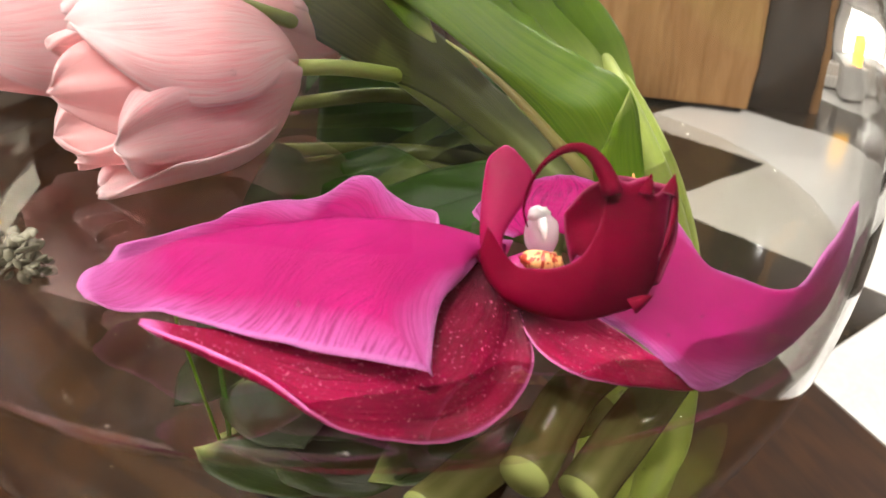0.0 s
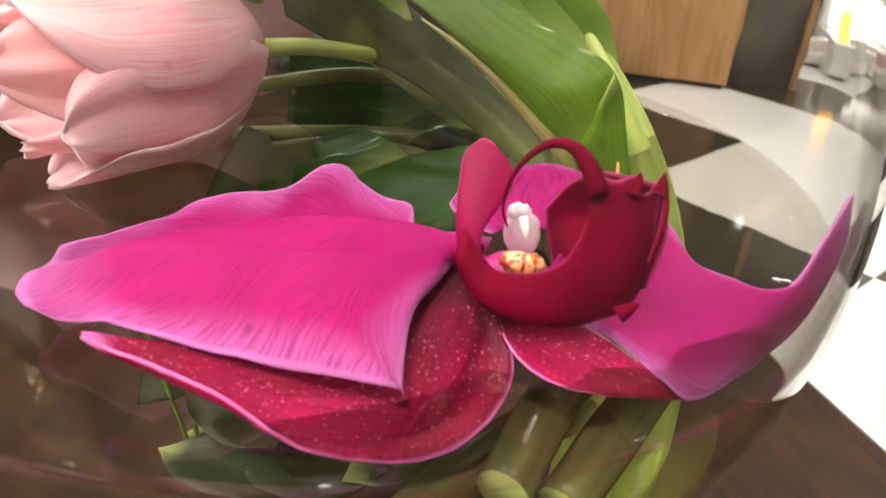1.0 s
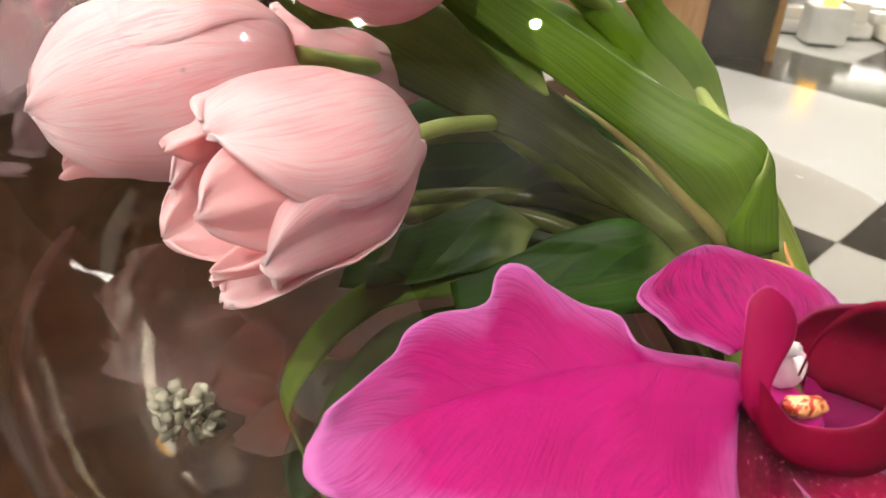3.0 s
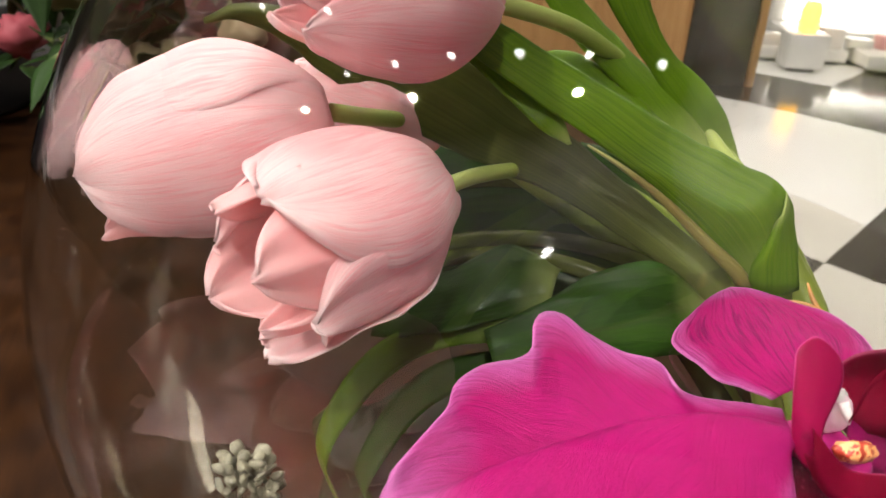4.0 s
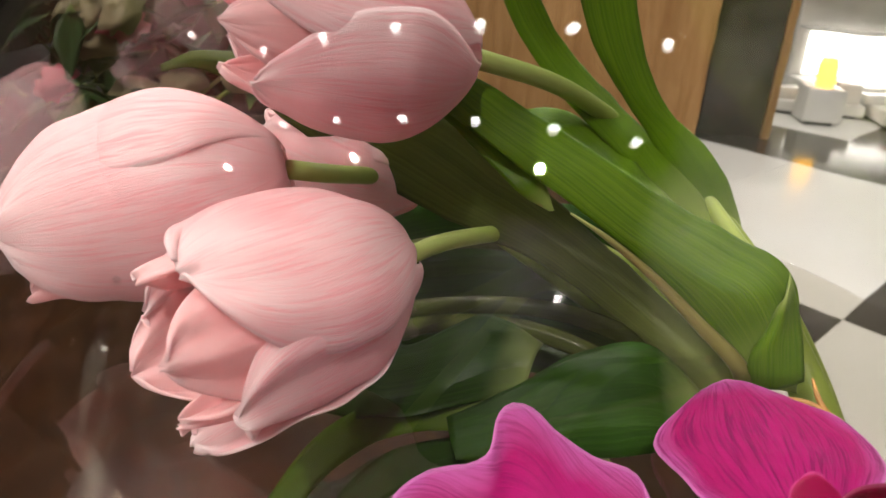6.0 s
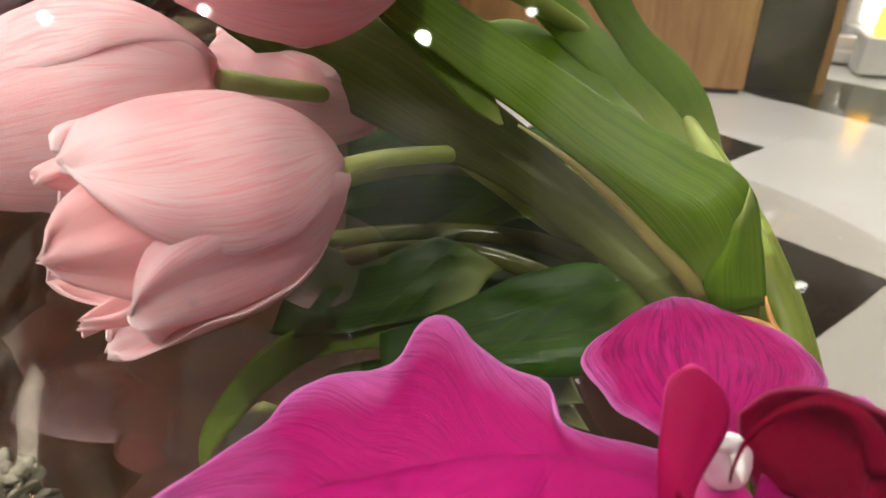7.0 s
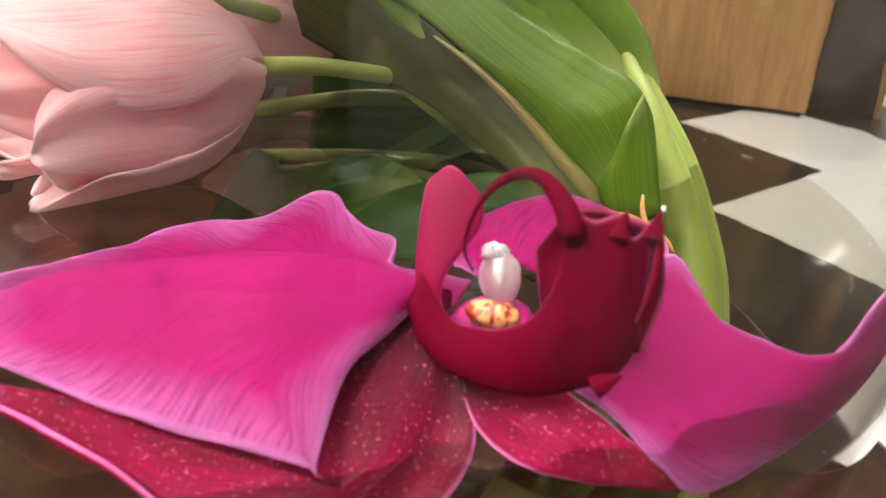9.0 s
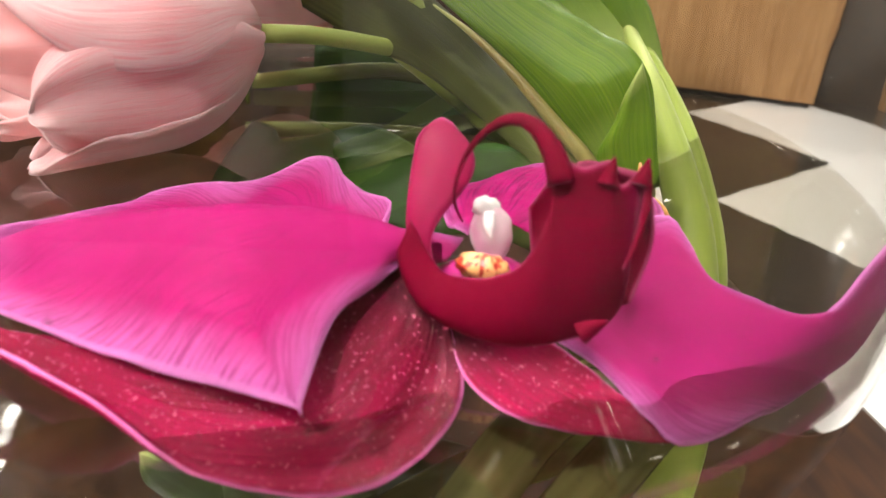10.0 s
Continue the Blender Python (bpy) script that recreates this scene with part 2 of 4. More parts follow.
M_TULIP_IN = petal_material("tulip_petal_inner", (0.93, 0.53, 0.53), (0.95, 0.72, 0.72), (0.89, 0.38, 0.40), (0.93, 0.61, 0.61), 0.50, 60.0, 0.5, 0.75, 0.25, None, 0.5, False, 0.4, None, 0.25)
M_LEAF = leaf_material("tulip_leaf", (0.090, 0.200, 0.006), (0.25, 0.36, 0.020), (0.045, 0.115, 0.004), 60.0, 0.30, 0.3)
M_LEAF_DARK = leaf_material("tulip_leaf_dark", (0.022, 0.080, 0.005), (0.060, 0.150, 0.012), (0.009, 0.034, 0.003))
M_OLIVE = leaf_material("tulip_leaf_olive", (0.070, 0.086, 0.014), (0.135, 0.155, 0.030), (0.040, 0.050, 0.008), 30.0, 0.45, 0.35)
M_STEM = leaf_material("tulip_stem", (0.26, 0.34, 0.05), (0.42, 0.48, 0.12), (0.17, 0.24, 0.035), 6.0, 0.35, 0.15)


M_STALK = leaf_material("leaf_stalk", (0.20, 0.17, 0.05), (0.30, 0.30, 0.09), (0.13, 0.09, 0.03), 6.0, 0.35, 0.1)
M_STEM_CUT = leaf_material("cut_stem", (0.13, 0.13, 0.04), (0.23, 0.22, 0.09), (0.07, 0.07, 0.02), 8.0, 0.25, 0.15)
M_STEM_WET = leaf_material("wet_stem", (0.085, 0.105, 0.022), (0.15, 0.17, 0.045), (0.045, 0.055, 0.012), 6.0, 0.2, 0.1)


def glass_material(name, ior, tint):
    m = Mat(name)
    g = m.n("ShaderNodeBsdfGlass", Roughness=0.0, IOR=ior)
    g.inputs["Color"].default_value = (*tint, 1)
    m.link(g.outputs[0], m.out.inputs["Surface"])
    return m, g


GM, _g = glass_material("bowl_glass", 1.46, (0.985, 0.99, 0.985))
wavy = GM.noise(GM.coord("Object"), 38.0, 2.0)
GM.link(GM.bump(wavy, 0.12, 0.0012), _g.inputs["Normal"])
M_GLASS = GM.m
WM = Mat("water")
rip = WM.noise(WM.coord("Object"), 60.0, 2.0)
wn = WM.bump(rip, 0.07, 0.0012)
see, gls, fre, wmx = WM.n("ShaderNodeBsdfTransparent"), WM.n("ShaderNodeBsdfGlossy", Roughness=0.015), WM.n("ShaderNodeFresnel", IOR=2.1), WM.n("ShaderNodeMixShader")
see.inputs["Color"].default_value = (0.95, 0.93, 0.90, 1)
WM.link(wn, gls.inputs["Normal"])
WM.link(wn, fre.inputs["Normal"])
WM.link(fre.outputs[0], wmx.inputs[0])
WM.link(see.outputs[0], wmx.inputs[1])
WM.link(gls.outputs[0], wmx.inputs[2])
WM.link(wmx.outputs[0], WM.out.inputs["Surface"])
M_WATER = WM.m


def wood_material(name, dark, light, scale, rough, axis=(1, 1, 1), bump=0.2, spec=0.3):
    m = Mat(name)
    v = m.coord("Object", axis)
    ringv = m.noise(v, scale, 6.0, 0.6, 1.2)
    fine = m.noise(v, scale * 9, 3.0, 0.6)
    wv = m.n("ShaderNodeTexWave", Scale=scale * 1.3, Distortion=7.0, Detail=4.0)
    wv.inputs["Detail Scale"].default_value = 1.2
    m.link(v, wv.inputs["Vector"])
    f = m.maths("ADD", m.maths("MULTIPLY", ringv, 0.82), m.maths("MULTIPLY", wv.outputs["Fac"], 0.18))
    col = m.ramp(f, [(0.25, dark), (0.75, light)])
    col = m.mix(m.maths("MULTIPLY", fine, 0.3), col, dark)
    big = m.noise(m.coord("Object"), 3.0, 3.0)
    rr = m.maths("ADD", m.maths("MULTIPLY", big, 0.15), rough)
    m.set(col, rr, normal=m.bump(fine, bump, 0.0008), spec=spec)
    return m.m


M_TABLE = wood_material("table_wood", (0.014, 0.005, 0.002), (0.056, 0.022, 0.007), 9.0, 0.26, (1.0, 9.0, 9.0), 0.0, 0.12)
M_OAK = wood_material("oak_panel", (0.25, 0.11, 0.034), (0.62, 0.36, 0.15), 3.0, 0.38, (6.0, 6.0, 0.5), 0.05)


def stone_material(name, base, vein, other, scale, rough):
    m = Mat(name)
    info = m.n("ShaderNodeObjectInfo")
    off = m.n("ShaderNodeVectorMath")
    off.operation = "ADD"
    tc = m.n("ShaderNodeTexCoord")
    com = m.n("ShaderNodeCombineXYZ")
    for k in range(3):
        m.link(m.maths("MULTIPLY", info.outputs["Random"], 31.0 + 17 * k), com.inputs[k])
    m.link(tc.outputs["Object"], off.inputs[0])
    m.link(com.outputs[0], off.inputs[1])
    v = off.outputs[0]
    a = m.noise(v, scale, 8.0, 0.65, 1.5)
    b = m.noise(v, scale * 3.1, 6.0, 0.7, 2.0)
    col = m.ramp(a, [(0.3, base), (0.62, other)])
    vein_f = m.ramp(b, [(0.47, (0, 0, 0)), (0.5, (1, 1, 1)), (0.53, (0, 0, 0))])
    col = m.mix(m.maths("MULTIPLY", vein_f, 0.45), col, vein)
    m.set(col, m.maths("ADD", m.maths("MULTIPLY", b, 0.08), rough), spec=0.5)
    return m.m


M_TILE_W = stone_material("tile_cream", (0.77, 0.75, 0.71), (0.68, 0.65, 0.60), (0.82, 0.81, 0.78), 1.6, 0.13)
M_TILE_B = stone_material("tile_black", (0.012, 0.010, 0.008), (0.12, 0.085, 0.05), (0.035, 0.027, 0.02), 4.0, 0.08)
M_MARBLE = stone_material("column_marble", (0.015, 0.016, 0.012), (0.16, 0.09, 0.05), (0.05, 0.04, 0.03), 5.0, 0.12)


def plain(name, colour, rough=0.6, metal=0.0, vary=0.12, scale=6.0):
    m = Mat(name)
    f = m.noise(m.coord("Object"), scale, 4.0)
    lo = tuple(c * (1 - vary) for c in colour)
    hi = tuple(min(c * (1 + vary), 0.95) for c in colour)
    m.set(m.ramp(f, [(0.3, lo), (0.7, hi)]), rough, metal)
    return m.m


def glow(name, colour, strength):
    m = Mat(name)
    m.b.inputs["Emission Color"].default_value = (*colour, 1)
    m.b.inputs["Emission Strength"].default_value = strength
    m.set(colour, 0.5)
    return m.m


# wall paint darkened so its reflection in the water stays dim
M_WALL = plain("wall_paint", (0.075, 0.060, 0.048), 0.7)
# for the unseen wall that the bowl's right side reflects
M_REFLECTOR = plain("reflector_paint", (0.20, 0.18, 0.16), 0.7)
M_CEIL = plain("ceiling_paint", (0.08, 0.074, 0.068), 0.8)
# near-black for the unseen south and west walls, to cut glass reflections
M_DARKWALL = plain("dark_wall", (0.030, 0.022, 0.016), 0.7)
M_WHITE = plain("white_lacquer", (0.78, 0.76, 0.73), 0.25)
M_PINKBOX = plain("pink_card", (0.75, 0.36, 0.38), 0.5)
M_BLACK = plain("black_plastic", (0.012, 0.012, 0.014), 0.35)
M_METAL = plain("lamp_metal", (0.7, 0.7, 0.7), 0.3, 1.0)
M_GROUT = plain("grout", (0.25, 0.23, 0.20), 0.8)
M_BULB = glow("lamp_lens", (1.0, 0.95, 0.89), 45.0)
M_AMBER = glow("amber_lamp", (1.0, 0.50, 0.06), 5.0)
M_LIGHTBOX = glow("light_panel", (1.0, 0.95, 0.88), 5.0)

# ---- the room ----
X0, X1, Y0, Y1 = -6.0, 6.5, -1.9, 9.0
floor = thing("floor", (0, 0, 0), "polished stone floor in cream and black checkerboard tiles", "floor", kind="structure")
part("grout_bed", box(X0, X1, Y0, Y1, -0.06, -0.003), M_GROUT, floor)
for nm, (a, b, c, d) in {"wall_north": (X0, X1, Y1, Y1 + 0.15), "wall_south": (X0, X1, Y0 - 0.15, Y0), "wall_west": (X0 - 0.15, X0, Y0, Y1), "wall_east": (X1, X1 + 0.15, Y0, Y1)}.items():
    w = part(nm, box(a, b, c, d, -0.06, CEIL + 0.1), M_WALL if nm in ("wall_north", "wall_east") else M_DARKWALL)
    tagged(w, "plain warm beige shop wall, coloured dark to dim reflections in the water" if nm in ("wall_north", "wall_east") else "unseen near-black wall, added to keep reflections in the glass dim", "wall", kind="structure")
# added out of view: gives the bowl glass a plain, even reflection
wing = part("reflector_wall", box(0.95, 1.10, Y0, 1.15, 0.0, CEIL), M_REFLECTOR)
tagged(wing, "plain unseen wall, added to give the glass an even reflection", "wall", kind="structure")
ceil = part("ceiling", box(X0, X1, Y0, Y1, CEIL, CEIL + 0.1), M_CEIL)
tagged(ceil, "dark painted shop ceiling with small downlights", "ceiling", kind="structure")


def downlight(x, y):
    lamp = thing("ceiling_light", (x, y, CEIL), "small round recessed ceiling spotlight, lit warm white", "ceiling light", "ceiling spotlights")
    part("ring", lathe([(0.036, -0.001), (0.036, -0.012), (0.044, -0.012), (0.048, -0.004), (0.048, -0.001)], (0, 0), 32), M_METAL, lamp)
    part("lens", lathe([(0, -0.006), (0.036, -0.006), (0.036, -0.002), (0, -0.002)], (0, 0), 32), M_BULB, lamp, "glowing warm white lens")
    return lamp


first = None
for ix in range(5):
    for iy in range(6):
        x, y = -3.1 + 1.5 * ix + 0.2, -1.45 + 1.55 * iy
        if first is None:
            first = downlight(x, y)
        else:
            copy_thing(first, pose(x, y, CEIL))
        if iy == 0 or (ix + iy) % 2 == 0:
            ld = bpy.data.lights.new("spot_glow", "AREA")
            ld.shape, ld.size, ld.energy, ld.color = "DISK", 0.075, LAMP_W * (1.7 if iy == 0 else 1.0), (1.0, 0.93, 0.86)
            lo = new("spot_glow", ld)
            lo.location = (x, y, CEIL - 0.03)

for ix in range(6):
    for iy in range(3):
        copy_thing(first, pose(-2.05 + 0.55 * ix, -1.1 + 0.75 * iy, CEIL))

# ---- oak counter, marble column, far displays ----
counter = thing("shop_counter", (0, 0, 0), "tall oak veneer shop counter panel on the tiled floor", "counter")
part("panel", box(-1.1, 0.720, 3.89, 4.36, 0.03, 1.35, 0.004), M_OAK, counter)
part("plinth", box(-1.08, 0.700, 3.92, 4.34, 0.0, 0.03), M_BLACK, counter)
part("worktop", box(-1.14, 0.760, 3.85, 4.40, 1.35, 1.39, 0.006), M_OAK, counter)
column = thing("column", (0, 0, 0), "square column clad in dark veined marble", "column", kind="structure")
part("cladding", box(0.765, 1.13, 4.12, 4.50, 0.0, CEIL, 0.006), M_MARBLE, column)
part("corner_trim", box(1.134, 1.18, 4.115, 4.16, 0.0, CEIL, 0.003), M_OAK, column, "oak corner strip")


def display_plinth(x0, x1, y0, y1, h):
    d = thing("display_plinth", (0, 0, 0), "low white lacquered display plinth on the tiled floor", "display plinth", "display plinths")
    part("body", box(x0, x1, y0, y1, 0.02, h, 0.01), M_WHITE, d)
    part("foot", box(x0 + 0.04, x1 - 0.04, y0 + 0.04, y1 - 0.04, 0.0, 0.02), M_BLACK, d)
    return d


display_plinth(1.35, 2.0, 4.95, 5.35, 0.10)
display_plinth(1.50, 1.74, 4.64, 4.86, 0.24)
display_plinth(2.05, 2.9, 4.75, 5.3, 0.12)
for k in range(6):
    bx = part("gift_box", box(1.40 + 0.20 * k, 1.56 + 0.20 * k, 4.98, 5.12, 0.12 if k > 2 else 0.10, 0.18 + 0.03 * (k % 3), 0.006), M_PINKBOX if k % 3 == 1 else M_WHITE)
    tagged(bx, "small pink cardboard gift box on a white plinth" if k % 3 == 1 else "small white cardboard gift box on a white plinth", "box", "gift boxes")
amber = part("amber_lamp", lathe([(0, 0.24), (0.05, 0.24), (0.06, 0.28), (0.06, 0.38), (0.045, 0.43), (0, 0.43)], (1.62, 4.75), 24), M_AMBER)
tagged(amber, "glowing amber lamp on a low white plinth", "lamp")
case = thing("display_case", (0, 0, 0), "white shop display case with a lit back panel", "display case")
part("body", box(1.75, 4.4, 5.6, 6.1, 0.0, 0.14, 0.01), M_WHITE, case)
part("light_panel", box(1.85, 4.37, 5.98, 6.0, 0.16, 0.5), M_LIGHTBOX, case, "glowing white panel")
part("frame", box(1.75, 4.4, 6.005, 6.1, 0.14, 2.2, 0.01), M_WHITE, case)
for k in range(4):
    part("shelf", box(1.75, 4.4, 5.65, 5.975, 0.52 + 0.28 * k, 0.54 + 0.28 * k, 0.004), M_WHITE, case)

# ---- table ----
TZ = 0.779
EX, EY = V((0.492, -0.871, 0)), V((0.871, 0.492, 0))
CORNER = V((-0.139, 0.651, TZ))
table = thing("display_table", CORNER, "dark brown stained wooden display table", "table")
table.matrix_basis = Matrix.Translation(CORNER) @ Matrix(((EX.x, EY.x, 0, 0), (EX.y, EY.y, 0, 0), (0, 0, 1, 0), (0, 0, 0, 1)))
part("tabletop", box(0.0, 1.9, -1.01, 0.0, -0.035, 0.0, 0.003), M_TABLE, table)
part("apron", box(0.05, 1.85, -0.07, -0.05, -0.12, -0.036), M_TABLE, table)
part("apron", box(0.05, 1.85, -0.96, -0.94, -0.12, -0.036), M_TABLE, table)
for lx in (0.05, 1.78):
    for ly in (-0.13, -0.96):
        part("leg", box(lx, lx + 0.07, ly, ly + 0.07, -TZ, -0.036, 0.004), M_TABLE, table)

# ---- bowl and water ----
BC = (-0.0015, 0.147)
BZ, BR, BH = 0.858, 0.0790, 0.0790
RIM_Z, WALL_T, WATER_Z = 0.9172, 0.0010, 0.8522


def rad(z, r, h):
    return r * math.sqrt(max(1 - ((z - BZ) / h) ** 2, 0))


outer = [(0, TZ + 0.0003), (0.022, TZ + 0.0003), (0.027, TZ + 0.0010)]
za = BZ - BH * math.cos(math.asin(0.031 / BR))
for k in range(41):
    a0, a1 = math.asin((za - BZ) / BH), math.asin((RIM_Z - BZ) / BH)
    a = a0 + (a1 - a0) * k / 40
    outer.append((BR * math.cos(a), BZ + BH * math.sin(a)))
inner = []
IR, IH = BR - WALL_T, BH - WALL_T
for k in range(45):
    a0, a1 = -math.pi / 2 + 0.02, math.asin((RIM_Z - BZ) / IH)
    a = a1 + (a0 - a1) * k / 44
    ri = IR * math.cos(a)
    inner.append((ri, max(BZ + IH * math.sin(a), TZ + 0.005) + 0.005 * math.exp(-(ri / 0.013) ** 2)))
r_out, r_in = outer[-1][0], inner[0][0]
lip_ring = [((r_out + r_in) / 2 + (r_out - r_in) / 2 * math.cos(t), RIM_Z + 0.0008 * math.sin(t)) for t in [math.pi * s / 8 for s in range(9)]]
bowl = part("glass_bowl", lathe(outer + lip_ring + inner + [(0, TZ + 0.010)], BC, 160), M_GLASS)
tagged(bowl, "round clear glass bowl holding flowers and water on a table", "glass bowl")
bowl.visible_shadow = False
rw = rad(WATER_Z + 0.0012, IR, IH) - 0.0001
wprof = [(rw, WATER_Z + 0.0014), (rw - 0.0008, WATER_Z + 0.0006), (rw - 0.0020, WATER_Z + 0.0002), (rw - 0.004, WATER_Z)]
for k in range(1, 13):
    wprof.append(((rw - 0.004) * (1 - k / 12), WATER_Z))
water = part("water", lathe(wprof, BC, 128), M_WATER)
tagged(water, "clear water half filling the round glass bowl", "water", kind="structure")
SW = Mat("water_body")
sw = SW.n("ShaderNodeBsdfTransparent")
sw.inputs["Color"].default_value = (0.965, 0.95, 0.91, 1)
SW.link(sw.outputs[0], SW.out.inputs["Surface"])
side = [(rad(WATER_Z + 0.001 - 0.066 * k / 20, IR, IH) - 0.0002, WATER_Z + 0.001 - 0.066 * k / 20) for k in range(20)]
wside = part("water_body", lathe(side, BC, 96), SW.m, water, "faintly brown murky water")
wside.visible_shadow = False
water.visible_shadow = False

# ---- beads of water on the glass ----
BM_ = Mat("droplet_water")
b_see, b_gls, b_fre, b_mix = BM_.n("ShaderNodeBsdfTransparent"), BM_.n("ShaderNodeBsdfGlossy", Roughness=0.08), BM_.n("ShaderNodeFresnel", IOR=1.33), BM_.n("ShaderNodeMixShader")
BM_.link(b_fre.outputs[0], b_mix.inputs[0])
BM_.link(b_see.outputs[0], b_mix.inputs[1])
BM_.link(b_gls.outputs[0], b_mix.inputs[2])
BM_.link(b_mix.outputs[0], BM_.out.inputs["Surface"])
rd = random.Random(8)
bead = None
for k in range(170):
    t = rd.uniform(math.pi * 1.02, math.pi * 1.98) if k % 4 else rd.uniform(0, 2 * math.pi)
    z = rd.gauss(0.852, 0.012) if k % 3 else rd.uniform(0.83, 0.905)
    r = rad(z, IR, IH) - 0.0001
    sz = rd.uniform(0.00010, 0.00026)
    if bead is None:
        bead = part("droplet", blob((0, 0, 0), (1, 1, 1), (0, 0, 0), 10), BM_.m)
        tagged(bead, "tiny clear water droplet clinging to the glass bowl", "droplet", "droplets on the glass")
        bead.visible_shadow = False
        ob = bead
    else:
        ob = new("droplet", bead.data)
        tagged(ob, "tiny clear water droplet clinging to the glass bowl", "droplet", "droplets on the glass")
        ob.visible_shadow = False
    ob.matrix_basis = Matrix.Translation((BC[0] + r * math.cos(t), BC[1] + r * math.sin(t), z)) @ Matrix.Rotation(t, 4, "Z") @ Matrix.Diagonal((sz * 0.7, sz, sz * 1.1, 1))

# ---- orchid bloom ----
orchid = thing("orchid_bloom", (0.0304, 0.1054, 0.8528), "magenta orchid bloom with a dark crimson lip floating on water", "flower")


def under(ob, parent):
    ob.parent = parent
    ob.matrix_parent_inverse = Matrix.Translation(parent.location).inverted()
    return ob


def opart(name, bm, mat, parent=orchid, label=""):
    ob = part(name, bm, mat, None, label)
    if parent.type == "EMPTY":
        under(ob, parent)
    else:
        ob.parent = parent
        ob.matrix_parent_inverse = (Matrix.Translation(parent.parent.location)).inverted() @ Matrix.Translation(parent.parent.location)
    return ob


# broad petal: back edge, ridge, front edge, from the heart to the rounded tip
opart("petal", loft([
    [(0.0288, 0.1117, 0.8585), (0.0183, 0.1150, 0.8570), (0.0156, 0.1218, 0.8560), (0.0108, 0.1242, 0.8558), (0.0060, 0.1274, 0.8558), (0.0024, 0.1313, 0.8560), (-0.0008, 0.1321, 0.8562), (-0.0026, 0.1289, 0.8562), (-0.0027, 0.1214, 0.8562), (-0.0050, 0.1184, 0.8562), (-0.0096, 0.1161, 0.8563), (-0.0125, 0.1115, 0.8564), (-0.0128, 0.1061, 0.8566), (-0.0152, 0.0992, 0.8572), (-0.0167, 0.0935, 0.8582), (-0.0172, 0.0925, 0.8570)],
    [(0.0288, 0.1060, 0.8587), (0.0171, 0.1084, 0.8551), (0.0066, 0.1056, 0.8538), (-0.0043, 0.0988, 0.8542), (-0.0122, 0.0941, 0.8560), (-0.0176, 0.0910, 0.8566)],
    [(0.0290, 0.1040, 0.8619), (0.0170, 0.1031, 0.8630), (0.0056, 0.0985, 0.8629), (-0.0050, 0.0929, 0.8615), (-0.0111, 0.0901, 0.8593), (-0.0174, 0.0886, 0.8571)],
    [(0.0260, 0.1021, 0.8609), (0.0244, 0.0954, 0.8609), (0.0200, 0.0901, 0.8602), (0.0072, 0.0890, 0.8598), (-0.0044, 0.0873, 0.8585), (-0.0165, 0.0862, 0.8566)],
    [(0.0265, 0.1012, 0.8604), (0.0248, 0.0920, 0.8596), (0.0262, 0.0843, 0.8572), (0.0261, 0.0842, 0.8571), (0.0190, 0.0838, 0.8571), (0.0116, 0.0830, 0.8576), (0.0036, 0.0831, 0.8577), (-0.0040, 0.0835, 0.8573), (-0.0095, 0.0838, 0.8566), (-0.0140, 0.0846, 0.8564)],
], 56, 40, 0.0007, 0.0006, 0.00012, 3.0), M_ORCHID)
# the other broad petal, bent up against the glass
opart("petal", loft([
    [(0.0371, 0.1124, 0.8580), (0.0471, 0.1240, 0.8600), (0.0509, 0.1223, 0.8583), (0.0546, 0.1184, 0.8563), (0.0634, 0.1174, 0.8548), (0.0680, 0.1223, 0.8596), (0.0735, 0.1331, 0.8630)],
    [(0.0354, 0.1073, 0.8562), (0.0449, 0.1116, 0.8552), (0.0536, 0.1115, 0.8540), (0.0620, 0.1152, 0.8534), (0.0692, 0.1235, 0.8571), (0.0739, 0.1336, 0.8628)],
    [(0.0356, 0.1053, 0.8550), (0.0440, 0.1045, 0.8529), (0.0499, 0.1002, 0.8518), (0.0554, 0.1024, 0.8491), (0.0708, 0.1261, 0.8457), (0.0741, 0.1303, 0.8543), (0.0743, 0.1341, 0.8626)],
], 48, 26, 0.0007, 0.0005, 0.0001, 9.0), M_ORCHID)
# upper sepal behind the lip
opart("upper_sepal", loft([
    [(0.0284, 0.1142, 0.8576), (0.0227, 0.1225, 0.8549), (0.0190, 0.1308, 0.8536), (0.0216, 0.1368, 0.8543), (0.0267, 0.1436, 0.8553)],
    [(0.0324, 0.1158, 0.8594), (0.0319, 0.1249, 0.8583), (0.0310, 0.1331, 0.8571), (0.0308, 0.1405, 0.8563), (0.0310, 0.1469, 0.8556)],
    [(0.0368, 0.1153, 0.8585), (0.0439, 0.1243, 0.8570), (0.0480, 0.1330, 0.8558), (0.0449, 0.1411, 0.8555), (0.0362, 0.1455, 0.8556)],
], 44, 40, 0.0006, 0.0008, 0.0002, 21.0), M_SEPAL_UP)
